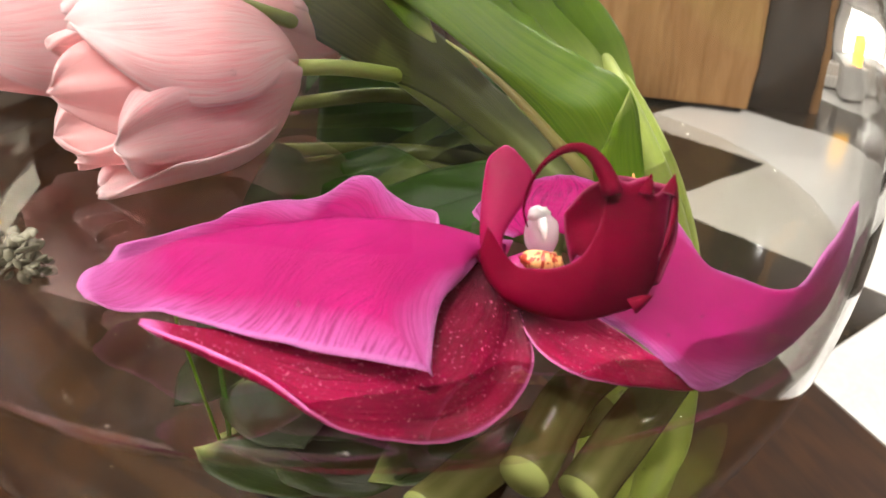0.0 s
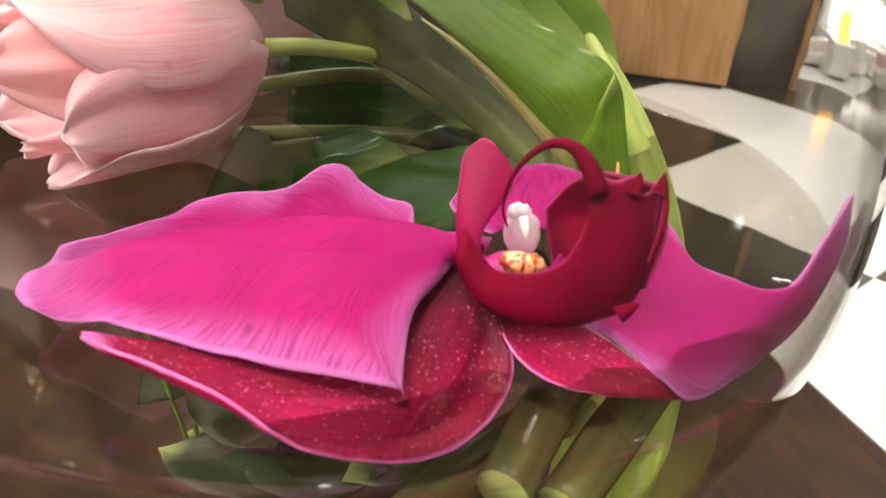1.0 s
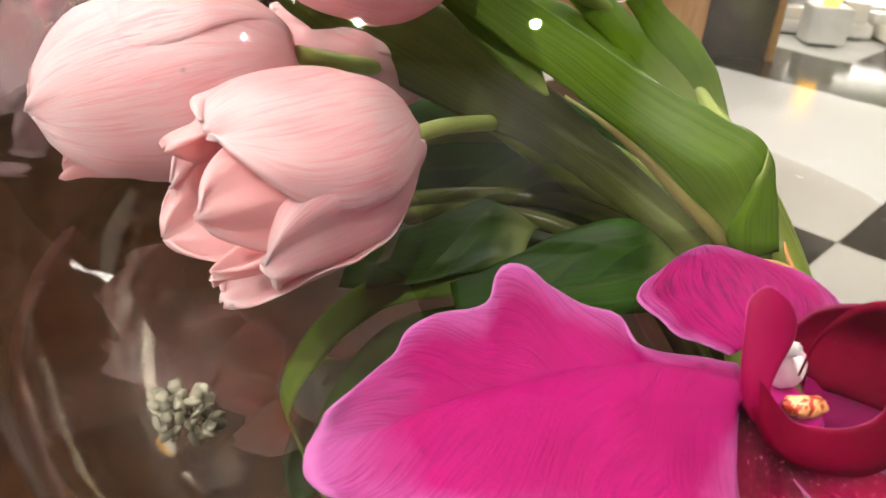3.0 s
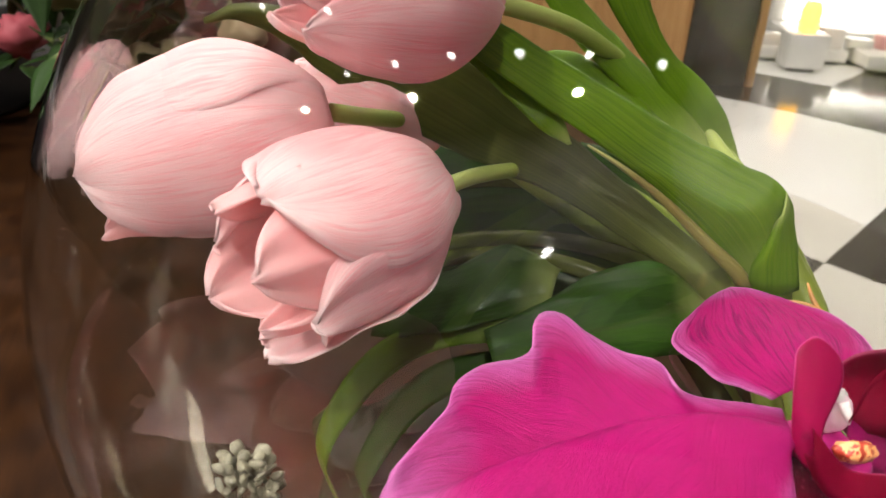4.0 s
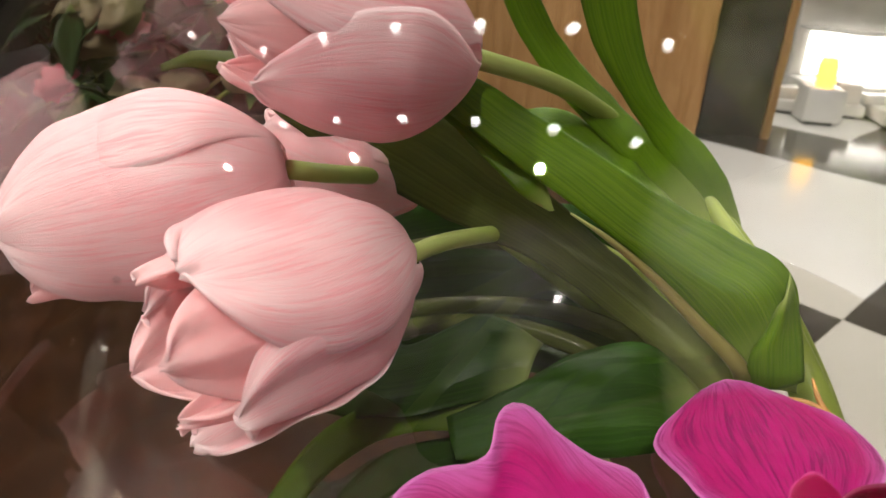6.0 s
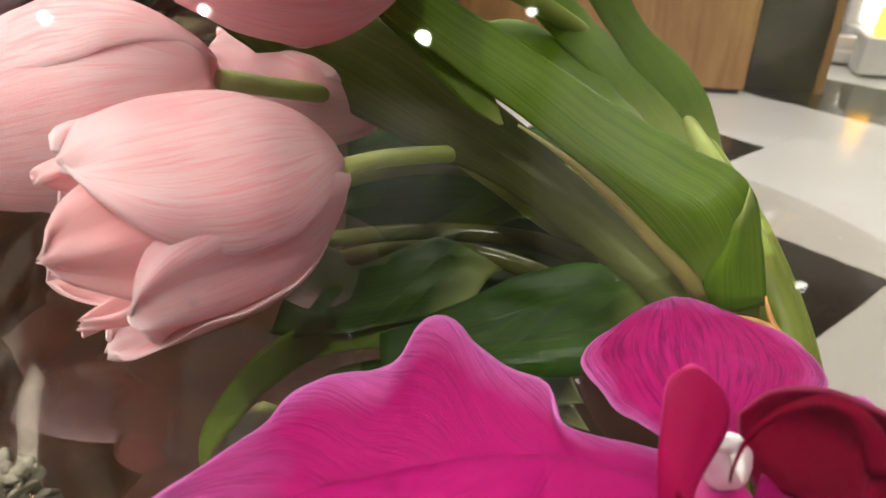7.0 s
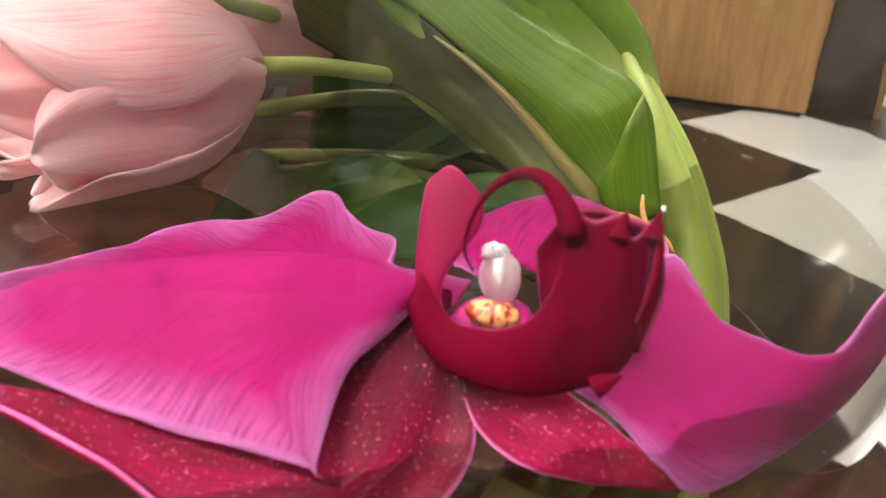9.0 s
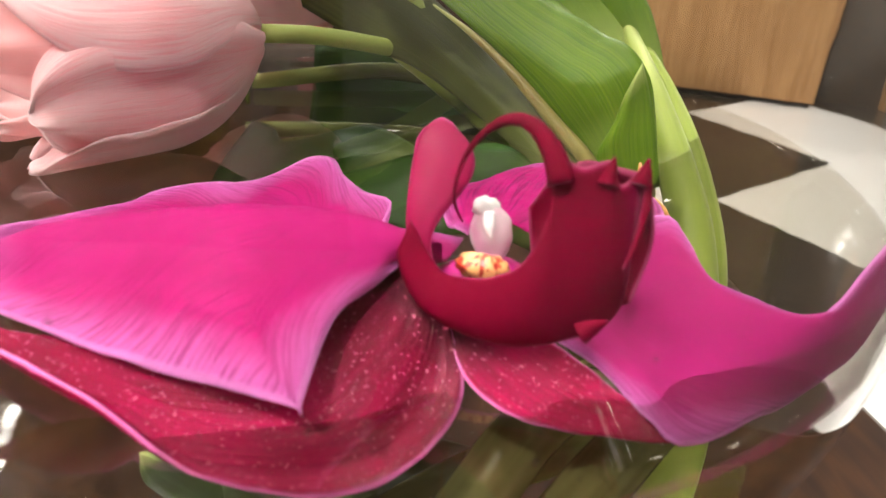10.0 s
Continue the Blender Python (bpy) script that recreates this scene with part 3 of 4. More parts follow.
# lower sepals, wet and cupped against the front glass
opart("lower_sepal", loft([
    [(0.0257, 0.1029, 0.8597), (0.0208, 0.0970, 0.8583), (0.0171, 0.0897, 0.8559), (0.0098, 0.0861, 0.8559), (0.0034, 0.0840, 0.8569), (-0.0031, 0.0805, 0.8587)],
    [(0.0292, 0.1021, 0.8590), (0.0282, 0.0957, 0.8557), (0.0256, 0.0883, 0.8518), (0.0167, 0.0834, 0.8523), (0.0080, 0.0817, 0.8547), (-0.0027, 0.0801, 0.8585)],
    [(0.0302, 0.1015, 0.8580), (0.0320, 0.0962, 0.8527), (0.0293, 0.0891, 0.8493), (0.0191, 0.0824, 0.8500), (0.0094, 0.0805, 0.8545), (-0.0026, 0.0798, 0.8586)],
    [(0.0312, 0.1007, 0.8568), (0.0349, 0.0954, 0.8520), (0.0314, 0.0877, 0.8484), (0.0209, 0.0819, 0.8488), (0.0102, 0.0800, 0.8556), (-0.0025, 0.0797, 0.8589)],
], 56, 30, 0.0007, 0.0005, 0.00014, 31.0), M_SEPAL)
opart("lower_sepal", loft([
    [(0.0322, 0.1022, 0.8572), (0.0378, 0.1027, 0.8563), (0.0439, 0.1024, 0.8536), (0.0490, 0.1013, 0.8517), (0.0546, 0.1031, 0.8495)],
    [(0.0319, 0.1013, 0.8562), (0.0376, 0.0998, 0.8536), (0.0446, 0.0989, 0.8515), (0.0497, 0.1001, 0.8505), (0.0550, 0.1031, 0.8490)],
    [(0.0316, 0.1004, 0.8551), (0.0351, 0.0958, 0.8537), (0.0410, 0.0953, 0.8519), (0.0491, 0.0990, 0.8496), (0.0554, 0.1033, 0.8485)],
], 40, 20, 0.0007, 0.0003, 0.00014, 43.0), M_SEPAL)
# lip: a cupped front wall with a tall lobe at one end and a horned wall at the other
LIP_FOOT = [
    (0.0268, 0.0998, 0.8628),
    (0.0285, 0.0987, 0.8599),
    (0.0310, 0.0981, 0.8581),
    (0.0344, 0.0980, 0.8571),
    (0.0378, 0.0983, 0.8568),
    (0.0405, 0.0991, 0.8571),
    (0.0425, 0.1000, 0.8577),
    (0.0439, 0.1009, 0.8580),
    (0.0450, 0.1020, 0.8584),
    (0.0457, 0.1032, 0.8593),
    (0.0459, 0.1041, 0.8603),
]
LIP_RIM = [
    (0.0274, 0.1010, 0.8652),
    (0.0307, 0.0995, 0.8621),
    (0.0334, 0.0987, 0.8621),
    (0.0361, 0.0986, 0.8629),
    (0.0382, 0.0991, 0.8646),
    (0.0395, 0.1003, 0.8682),
    (0.0395, 0.1017, 0.8723),
    (0.0415, 0.1019, 0.8723),
    (0.0433, 0.1024, 0.8730),
    (0.0444, 0.1025, 0.8712),
    (0.0459, 0.1041, 0.8729),
]
lip_rows = []
for f in (0.0, 0.2, 0.4, 0.6, 0.8, 1.0):
    bow = V((0.0002, -0.0014, -0.0003)) * math.sin(math.pi * f ** 0.8)
    lip_rows.append([V(a).lerp(V(b), f) + bow for a, b in zip(LIP_FOOT, LIP_RIM)])
lip = opart("lip", loft(lip_rows, 70, 26, 0.0006, 0.0001, 0.00006, 51.0), M_LIP)
opart("side_lobe", loft([
    [(0.0268, 0.1022, 0.8604), (0.0260, 0.1034, 0.8651), (0.0257, 0.1053, 0.8693), (0.0258, 0.1064, 0.8712), (0.0269, 0.1072, 0.8724)],
    [(0.0282, 0.1007, 0.8597), (0.0275, 0.1021, 0.8641), (0.0283, 0.1050, 0.8688), (0.0281, 0.1068, 0.8715), (0.0276, 0.1074, 0.8727)],
    [(0.0303, 0.1004, 0.8596), (0.0291, 0.1021, 0.8638), (0.0311, 0.1056, 0.8677), (0.0308, 0.1070, 0.8702), (0.0285, 0.1074, 0.8724)],
], 24, 16, 0.0006, 0.0001, 0.0, 57.0), M_LOBE, lip)
opart("side_lobe", loft([
    [(0.0367, 0.1112, 0.8564), (0.0351, 0.1149, 0.8590), (0.0345, 0.1158, 0.8617)],
    [(0.0388, 0.1111, 0.8570), (0.0382, 0.1153, 0.8617), (0.0367, 0.1152, 0.8657)],
    [(0.0421, 0.1092, 0.8576), (0.0425, 0.1132, 0.8635), (0.0398, 0.1122, 0.8690)],
    [(0.0455, 0.1055, 0.8588), (0.0461, 0.1087, 0.8651), (0.0430, 0.1081, 0.8705)],
    [(0.0467, 0.1031, 0.8606), (0.0475, 0.1043, 0.8661), (0.0462, 0.1035, 0.8719)],
], 24, 30, 0.0006, 0.0001, 0.0, 61.0), M_LIP, lip)
for pts, r0 in (
    ([(0.0401, 0.1006, 0.8711), (0.0391, 0.1014, 0.8731), (0.0371, 0.1019, 0.8750), (0.0350, 0.1020, 0.8750), (0.0329, 0.1019, 0.8733), (0.0315, 0.1018, 0.8706), (0.0311, 0.1016, 0.8676), (0.0316, 0.1028, 0.8651)], [0.0011, 0.0009, 0.0006, 0.00042, 0.00028, 0.00018, 0.00013, 0.0001]),
    ([(0.0434, 0.1015, 0.8713), (0.0435, 0.1020, 0.8723), (0.0436, 0.1024, 0.8733)], [0.0008, 0.0005, 0.0001]),
    ([(0.0457, 0.1029, 0.8711), (0.0459, 0.1036, 0.8721), (0.0460, 0.1041, 0.8730)], [0.0009, 0.0005, 0.0001]),
    ([(0.0461, 0.1036, 0.8722), (0.0465, 0.1024, 0.8698), (0.0463, 0.1009, 0.8672), (0.0458, 0.0999, 0.8653)], [0.0003, 0.0004, 0.0003, 0.0001]),
    ([(0.0438, 0.0956, 0.8615), (0.0447, 0.0959, 0.8622), (0.0456, 0.0965, 0.8626)], [0.0009, 0.0006, 0.0001]),
):
    opart("tendril", tube(pts, r0, 20, 8), M_LIP, lip)


def callus_material():
    m = Mat("callus")
    f = m.noise(m.coord("Object", (1.0, 1.0, 0.4)), 1500.0, 2.0)
    m.set(m.ramp(f, [(0.46, (0.40, 0.03, 0.015)), (0.52, (0.80, 0.38, 0.15))]), 0.35)
    return m.m


def column_material():
    m = Mat("orchid_column")
    f = m.noise(m.coord("Object"), 260.0, 2.0)
    col = m.ramp(f, [(0.35, (0.85, 0.50, 0.68)), (0.6, (0.90, 0.78, 0.82))])
    m.set(col, 0.25)
    return m.thin(col, 0.5).m


M_CALLUS, M_COLUMN = callus_material(), column_material()
M_HEART = plain("orchid_heart", (0.42, 0.012, 0.17), 0.35, 0.0, 0.4, 250.0)
M_ANTHER = plain("anther_cap", (0.88, 0.84, 0.84), 0.2, 0.0, 0.05, 300.0)
opart("callus", blob((0.0336, 0.1032, 0.8608), (0.0024, 0.0012, 0.0013), (10, 0, 8), 20, 0.3, 3.0), M_CALLUS, lip, "orange spotted callus")
col_ob = opart("column", blob((0.0327, 0.1085, 0.8617), (0.0021, 0.0018, 0.0031), (8, 0, 0), 24, 0.12, 1.0), M_COLUMN, orchid, "pale pink column")
opart("anther_cap", blob((0.0321, 0.1081, 0.8644), (0.0013, 0.0009, 0.0012), (15, 0, 0), 16, 0.35), M_ANTHER, col_ob, "white anther cap")
opart("rostellum", tube([(0.0327, 0.1070, 0.8644), (0.0331, 0.1063, 0.8635), (0.0335, 0.1058, 0.8623)], [0.0006, 0.0006, 0.0001], 10, 8), M_ANTHER, col_ob, "white pointed beak")
opart("heart", blob((0.0325, 0.1070, 0.8563), (0.0052, 0.0058, 0.0024), (0, 0, 0), 20, 0.15, 4.0), M_HEART)

# ---- tulips ----


def tulip_head(base, tip, radius, petals, seed, group_parent):
    """Overlapping petals round the line from base to tip. Each petal: its angle (0 faces the walk, 90 is up), half
    width in degrees, length, radius, closing of its tip (below 0 it flares), folds, and whether it is an inner one."""
    rs = random.Random(seed)
    base, tip = V(base), V(tip)
    L = (tip - base).length
    axis = (tip - base).normalized()
    up = (V((0, 0, 1)) - axis * axis.z).normalized()
    front = up.cross(axis)
    for k, (phi, wide, ln, rad_k, close, folds, inner_p) in enumerate(petals):
        nu, nv = 44, 45
        grid = []
        lop = rs.uniform(-0.10, 0.10)
        for i in range(nu):
            u = i / (nu - 1)
            swell = math.sin(math.pi / 2 * min((u + 0.02) / 0.50, 1.0)) ** 0.72
            r = radius * rad_k * (0.12 + 0.88 * swell) * (1 - close * max((u - 0.45) / 0.55, 0.0) ** 1.8)
            half = radians(wide) * (0.55 + 0.45 * math.sin(math.pi / 2 * min(u / 0.45, 1.0)))
            if u > 0.5:
                half *= max(1 - ((u - 0.5) / 0.502) ** 2.3, 0.0) ** 0.55
            row = []
            for j in range(nv):
                v = 2 * j / (nv - 1) - 1
                th = radians(phi) + half * v
                soft = 0.0011 * noise.noise(V((u * 2.2 + seed, v * 2.0 + k * 5, 1.5)))
                ridge = folds * 0.00075 * math.sin(v * 8.0 + 1.4 * math.sin(u * 2.5) + k * 2) * min(u * 2.2, 1.0)
                curl = v * v * (0.0010 * noise.noise(V((u * 6 + seed, k * 3.0, v))) + folds * 0.0012 * u * u * math.sin(u * 9 + v * 2 + k))
                lip_roll = 0.0016 * max(u - 0.88, 0.0) / 0.12 * noise.noise(V((v * 3, k * 4.0 + seed, 2.0)))
                rr = r * (1 + 0.03 * v) + soft + ridge + curl + lip_roll
                zz = L * ln * u * (1 + 0.05 * lop * v) + 0.0010 * u * noise.noise(V((v * 4, k + seed, u * 4))) - L * 0.02 * v * v * u
                row.append(base + axis * zz + front * (rr * math.cos(th)) + up * (rr * math.sin(th)))
            grid.append(row)
        ob = part("petal", sheet(grid, 0.0005), M_TULIP_IN if inner_p else M_TULIP)
        under(ob, group_parent)


def tulip(base, tip, radius, petals, seed, stem, stem_r, label):
    th = thing("tulip", stem[-1], label, "tulip", "tulips in the bowl")
    tulip_head(base, tip, radius, petals, seed, th)
    under(part("stem", tube([base] + stem, [stem_r * 0.9, stem_r, stem_r * 1.2, stem_r * 1.7, stem_r * 2.2], 48, 14), M_STEM), th)
    return th


OPEN_BLOOM = [(70, 72, 0.93, 1.02, 0.12, 0.3, False), (-22, 62, 0.90, 0.95, 0.06, 1.0, False), (-88, 58, 0.96, 0.97, -0.06, 0.8, False),
              (185, 75, 0.94, 0.96, 0.10, 0.4, False), (25, 55, 1.06, 0.82, 0.18, 0.8, True), (130, 60, 0.98, 0.84, 0.16, 0.6, True), (-60, 50, 1.02, 0.78, 0.20, 1.0, True), (-140, 60, 1.04, 0.82, 0.05, 0.8, True)]
CUPPED_BLOOM = [(20, 78, 0.98, 1.00, 0.10, 0.35, False), (110, 75, 0.92, 1.03, 0.28, 0.25, False), (-100, 80, 0.96, 0.95, 0.32, 0.4, False),
                (60, 60, 1.05, 0.84, 0.35, 0.4, True), (180, 70, 0.98, 0.9, 0.25, 0.3, True), (-45, 60, 1.04, 0.86, 0.22, 0.5, True)]
BUD = [(75, 78, 0.98, 1.00, 0.45, 0.2, False), (-45, 72, 0.94, 1.04, 0.42, 0.2, False), (190, 78, 0.98, 0.98, 0.45, 0.2, False),
       (20, 60, 1.05, 0.84, 0.5, 0.3, True), (130, 60, 1.04, 0.84, 0.5, 0.3, True), (-110, 60, 1.03, 0.84, 0.5, 0.3, True)]
TUL_A = tulip((-0.0208, 0.1470, 0.8694), (-0.0437, 0.1155, 0.8674), 0.0146, OPEN_BLOOM, 11,
              [(-0.0159, 0.1599, 0.8674), (-0.0070, 0.1793, 0.8622), (0.0010, 0.1909, 0.8585), (0.0189, 0.1837, 0.8549), (0.0369, 0.1651, 0.8449), (0.0460, 0.1369, 0.8197), (0.0450, 0.1049, 0.8034)], 0.0017,
              "pale pink tulip with opening petals and green leaves in the bowl")
TUL_B = tulip((-0.0412, 0.1507, 0.8807), (-0.0773, 0.1357, 0.8717), 0.0160, CUPPED_BLOOM, 23,
              [(-0.0374, 0.1586, 0.8779), (-0.0307, 0.1818, 0.8704), (-0.0119, 0.1943, 0.8654), (0.0166, 0.1868, 0.8508), (0.0427, 0.1669, 0.8390), (0.0526, 0.1408, 0.8149), (0.0514, 0.1100, 0.8007)], 0.0018,
              "pale pink tulip with closed cupped petals, in the bowl")
TUL_C = tulip((-0.0146, 0.1653, 0.8983), (-0.0457, 0.1434, 0.9026), 0.0140, BUD, 37,
              [(-0.0004, 0.1814, 0.8920), (0.0126, 0.1985, 0.8820), (0.0272, 0.2009, 0.8723), (0.0416, 0.1926, 0.8592), (0.0522, 0.1772, 0.8459), (0.0580, 0.1581, 0.8291), (0.0548, 0.1218, 0.8021)], 0.0019,
              "pale pink closed tulip bud with a green stem, in the bowl")
TUL_D = tulip((-0.0261, 0.1810, 0.8674), (-0.0581, 0.1813, 0.8774), 0.0110, CUPPED_BLOOM, 41,
              [(-0.0140, 0.1845, 0.8617), (0.0062, 0.1871, 0.8481), (0.0291, 0.1817, 0.8355), (0.0450, 0.1596, 0.8149), (0.0459, 0.1298, 0.7998)], 0.0021,
              "deep pink tulip behind the other blooms, in the bowl")


def leaf(name, rows, nu, nv, mat, owner, ripple=0.0008, seed=0.0, label=""):
    return under(part(name, loft(rows, nu, nv, 0.0006, ripple, 0.00008, seed), mat, None, label), owner)


# long leaf that sweeps over the stems: far edge, middle, near edge
leaf("leaf", [
    [(0.0462, 0.1585, 0.8477), (0.0440, 0.1598, 0.8592), (0.0401, 0.1603, 0.8691), (0.0323, 0.1641, 0.8725), (0.0196, 0.1678, 0.8768), (0.0070, 0.1703, 0.8834), (-0.0065, 0.1708, 0.8900), (-0.0173, 0.1694, 0.8960)],
    [(0.0414, 0.1565, 0.8490), (0.0382, 0.1565, 0.8578), (0.0336, 0.1564, 0.8650), (0.0270, 0.1595, 0.8678), (0.0159, 0.1632, 0.8727), (0.0033, 0.1657, 0.8801), (-0.0095, 0.1674, 0.8875), (-0.0200, 0.1659, 0.8943)],
    [(0.0370, 0.1578, 0.8486), (0.0335, 0.1585, 0.8530), (0.0261, 0.1597, 0.8597), (0.0175, 0.1617, 0.8670), (0.0082, 0.1631, 0.8730), (-0.0035, 0.1648, 0.8798), (-0.0161, 0.1658, 0.8873), (-0.0235, 0.1643, 0.8934)],
], 80, 26, M_LEAF, TUL_A, 0.0004, 2.0)
# its foot, folded over below the corner
leaf("leaf", [
    [(0.0401, 0.1599, 0.8690), (0.0421, 0.1591, 0.8646), (0.0441, 0.1581, 0.8590), (0.0464, 0.1576, 0.8504)],
    [(0.0393, 0.1566, 0.8666), (0.0392, 0.1556, 0.8622), (0.0391, 0.1548, 0.8577), (0.0413, 0.1556, 0.8495)],
    [(0.0388, 0.1572, 0.8644), (0.0375, 0.1563, 0.8597), (0.0360, 0.1554, 0.8549), (0.0374, 0.1569, 0.8491)],
], 30, 12, M_LEAF, TUL_A, 0.0003, 6.0)
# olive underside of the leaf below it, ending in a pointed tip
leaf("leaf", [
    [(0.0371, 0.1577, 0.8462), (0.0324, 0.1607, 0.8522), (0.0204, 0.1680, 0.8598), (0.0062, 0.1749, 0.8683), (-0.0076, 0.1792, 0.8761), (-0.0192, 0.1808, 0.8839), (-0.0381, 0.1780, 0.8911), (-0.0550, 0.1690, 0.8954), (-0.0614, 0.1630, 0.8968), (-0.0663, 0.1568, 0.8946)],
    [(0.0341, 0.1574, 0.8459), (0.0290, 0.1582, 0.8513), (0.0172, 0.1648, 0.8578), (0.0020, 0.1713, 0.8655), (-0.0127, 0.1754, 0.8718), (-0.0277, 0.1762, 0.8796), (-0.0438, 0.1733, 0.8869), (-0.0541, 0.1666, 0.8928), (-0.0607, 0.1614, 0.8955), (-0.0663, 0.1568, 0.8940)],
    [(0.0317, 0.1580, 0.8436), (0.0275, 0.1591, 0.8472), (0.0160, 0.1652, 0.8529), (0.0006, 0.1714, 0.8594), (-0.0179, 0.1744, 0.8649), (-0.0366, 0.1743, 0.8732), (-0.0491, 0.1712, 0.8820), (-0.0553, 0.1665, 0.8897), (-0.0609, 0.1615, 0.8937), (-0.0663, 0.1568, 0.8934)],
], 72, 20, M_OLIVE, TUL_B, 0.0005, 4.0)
# leaf folded over its lighter underside
leaf("leaf", [
    [(0.0016, 0.1653, 0.8732), (-0.0019, 0.1666, 0.8797), (-0.0084, 0.1706, 0.8841), (-0.0148, 0.1713, 0.8886), (-0.0181, 0.1699, 0.8915)],
    [(0.0008, 0.1652, 0.8730), (-0.0048, 0.1649, 0.8759), (-0.0112, 0.1675, 0.8803), (-0.0164, 0.1683, 0.8848), (-0.0204, 0.1674, 0.8882)],
], 30, 8, M_LEAF, TUL_A, 0.0003, 5.0)
# pale stem lying on the long leaf
under(part("stem", tube([(0.0044, 0.1620, 0.8743), (0.0116, 0.1614, 0.8704), (0.0199, 0.1597, 0.8650), (0.0283, 0.1576, 0.8583), (0.0350, 0.1565, 0.8526), (0.0396, 0.1595, 0.8437)], [0.0002, 0.0006, 0.0009, 0.0012, 0.0015, 0.0018], 40, 12), M_STALK), TUL_B)
# upright leaves behind
leaf("leaf", [
    [(0.0456, 0.1919, 0.8500), (0.0389, 0.1981, 0.8686), (0.0309, 0.2012, 0.8787), (0.0213, 0.1991, 0.8867), (0.0150, 0.1980, 0.8988), (0.0115, 0.1971, 0.9101), (0.0076, 0.1934, 0.9224)],
    [(0.0414, 0.1905, 0.8498), (0.0359, 0.1957, 0.8674), (0.0258, 0.1977, 0.8784), (0.0166, 0.1968, 0.8874), (0.0098, 0.1960, 0.8985), (0.0063, 0.1950, 0.9098), (0.0038, 0.1926, 0.9232)],
    [(0.0370, 0.1918, 0.8496), (0.0312, 0.1959, 0.8661), (0.0216, 0.1971, 0.8772), (0.0120, 0.1974, 0.8885), (0.0050, 0.1958, 0.8983), (0.0008, 0.1939, 0.9095), (-0.0009, 0.1915, 0.9219)],
], 44, 14, M_LEAF, TUL_C, 0.0005, 8.0)
leaf("leaf", [
    [(0.0370, 0.1933, 0.8622), (0.0289, 0.1974, 0.8723), (0.0168, 0.1990, 0.8822), (0.0054, 0.1970, 0.8921), (-0.0025, 0.1925, 0.9010), (-0.0084, 0.1883, 0.9111), (-0.0154, 0.1841, 0.9211)],
    [(0.0353, 0.1901, 0.8599), (0.0245, 0.1934, 0.8710), (0.0118, 0.1937, 0.8819), (0.0014, 0.1928, 0.8918), (-0.0067, 0.1901, 0.9008), (-0.0126, 0.1869, 0.9109), (-0.0170, 0.1839, 0.9210)],
    [(0.0322, 0.1895, 0.8587), (0.0180, 0.1919, 0.8727), (0.0077, 0.1913, 0.8816), (-0.0027, 0.1895, 0.8916), (-0.0097, 0.1879, 0.9006), (-0.0147, 0.1857, 0.9108), (-0.0180, 0.1836, 0.9200)],
], 44, 14, M_LEAF, TUL_C, 0.0005, 12.0)
leaf("leaf", [
    [(0.0299, 0.1827, 0.8658), (0.0179, 0.1917, 0.8748), (0.0113, 0.1943, 0.8793), (0.0026, 0.1921, 0.8851), (-0.0074, 0.1864, 0.8861)],
    [(0.0291, 0.1779, 0.8657), (0.0132, 0.1816, 0.8734), (0.0041, 0.1831, 0.8792), (-0.0005, 0.1839, 0.8822), (-0.0083, 0.1843, 0.8849)],
], 30, 10, M_LEAF, TUL_C, 0.0006, 14.0)
# pale wrapped stem where the bunch meets the water
under(part("sheath", tube([(0.0305, 0.1985, 0.8724), (0.0341, 0.1960, 0.8673), (0.0413, 0.1840, 0.8585), (0.0486, 0.1724, 0.8482), (0.0542, 0.1605, 0.8373), (0.0576, 0.1402, 0.8203), (0.0540, 0.1153, 0.8040)], [0.0010, 0.0024, 0.0034, 0.0038, 0.0040, 0.0040, 0.0034], 44, 16), M_STEM), TUL_C)
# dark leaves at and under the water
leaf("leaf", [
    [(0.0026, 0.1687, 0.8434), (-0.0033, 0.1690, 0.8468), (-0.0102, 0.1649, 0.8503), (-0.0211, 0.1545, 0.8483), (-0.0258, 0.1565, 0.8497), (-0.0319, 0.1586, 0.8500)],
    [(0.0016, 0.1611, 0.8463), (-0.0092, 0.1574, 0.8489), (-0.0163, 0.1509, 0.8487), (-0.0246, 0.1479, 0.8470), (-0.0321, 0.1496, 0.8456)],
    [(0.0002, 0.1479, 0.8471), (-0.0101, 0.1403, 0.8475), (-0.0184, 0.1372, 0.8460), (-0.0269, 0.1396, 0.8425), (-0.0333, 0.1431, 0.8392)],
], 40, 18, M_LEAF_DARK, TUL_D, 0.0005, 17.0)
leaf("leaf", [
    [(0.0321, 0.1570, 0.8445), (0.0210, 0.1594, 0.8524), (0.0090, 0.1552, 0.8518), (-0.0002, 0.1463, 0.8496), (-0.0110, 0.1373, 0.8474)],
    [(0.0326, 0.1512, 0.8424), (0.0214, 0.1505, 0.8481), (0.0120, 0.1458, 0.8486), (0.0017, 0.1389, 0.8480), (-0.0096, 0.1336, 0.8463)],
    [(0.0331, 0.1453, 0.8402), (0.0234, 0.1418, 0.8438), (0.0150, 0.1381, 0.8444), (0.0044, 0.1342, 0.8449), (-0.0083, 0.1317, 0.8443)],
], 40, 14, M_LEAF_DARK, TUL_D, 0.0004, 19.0)
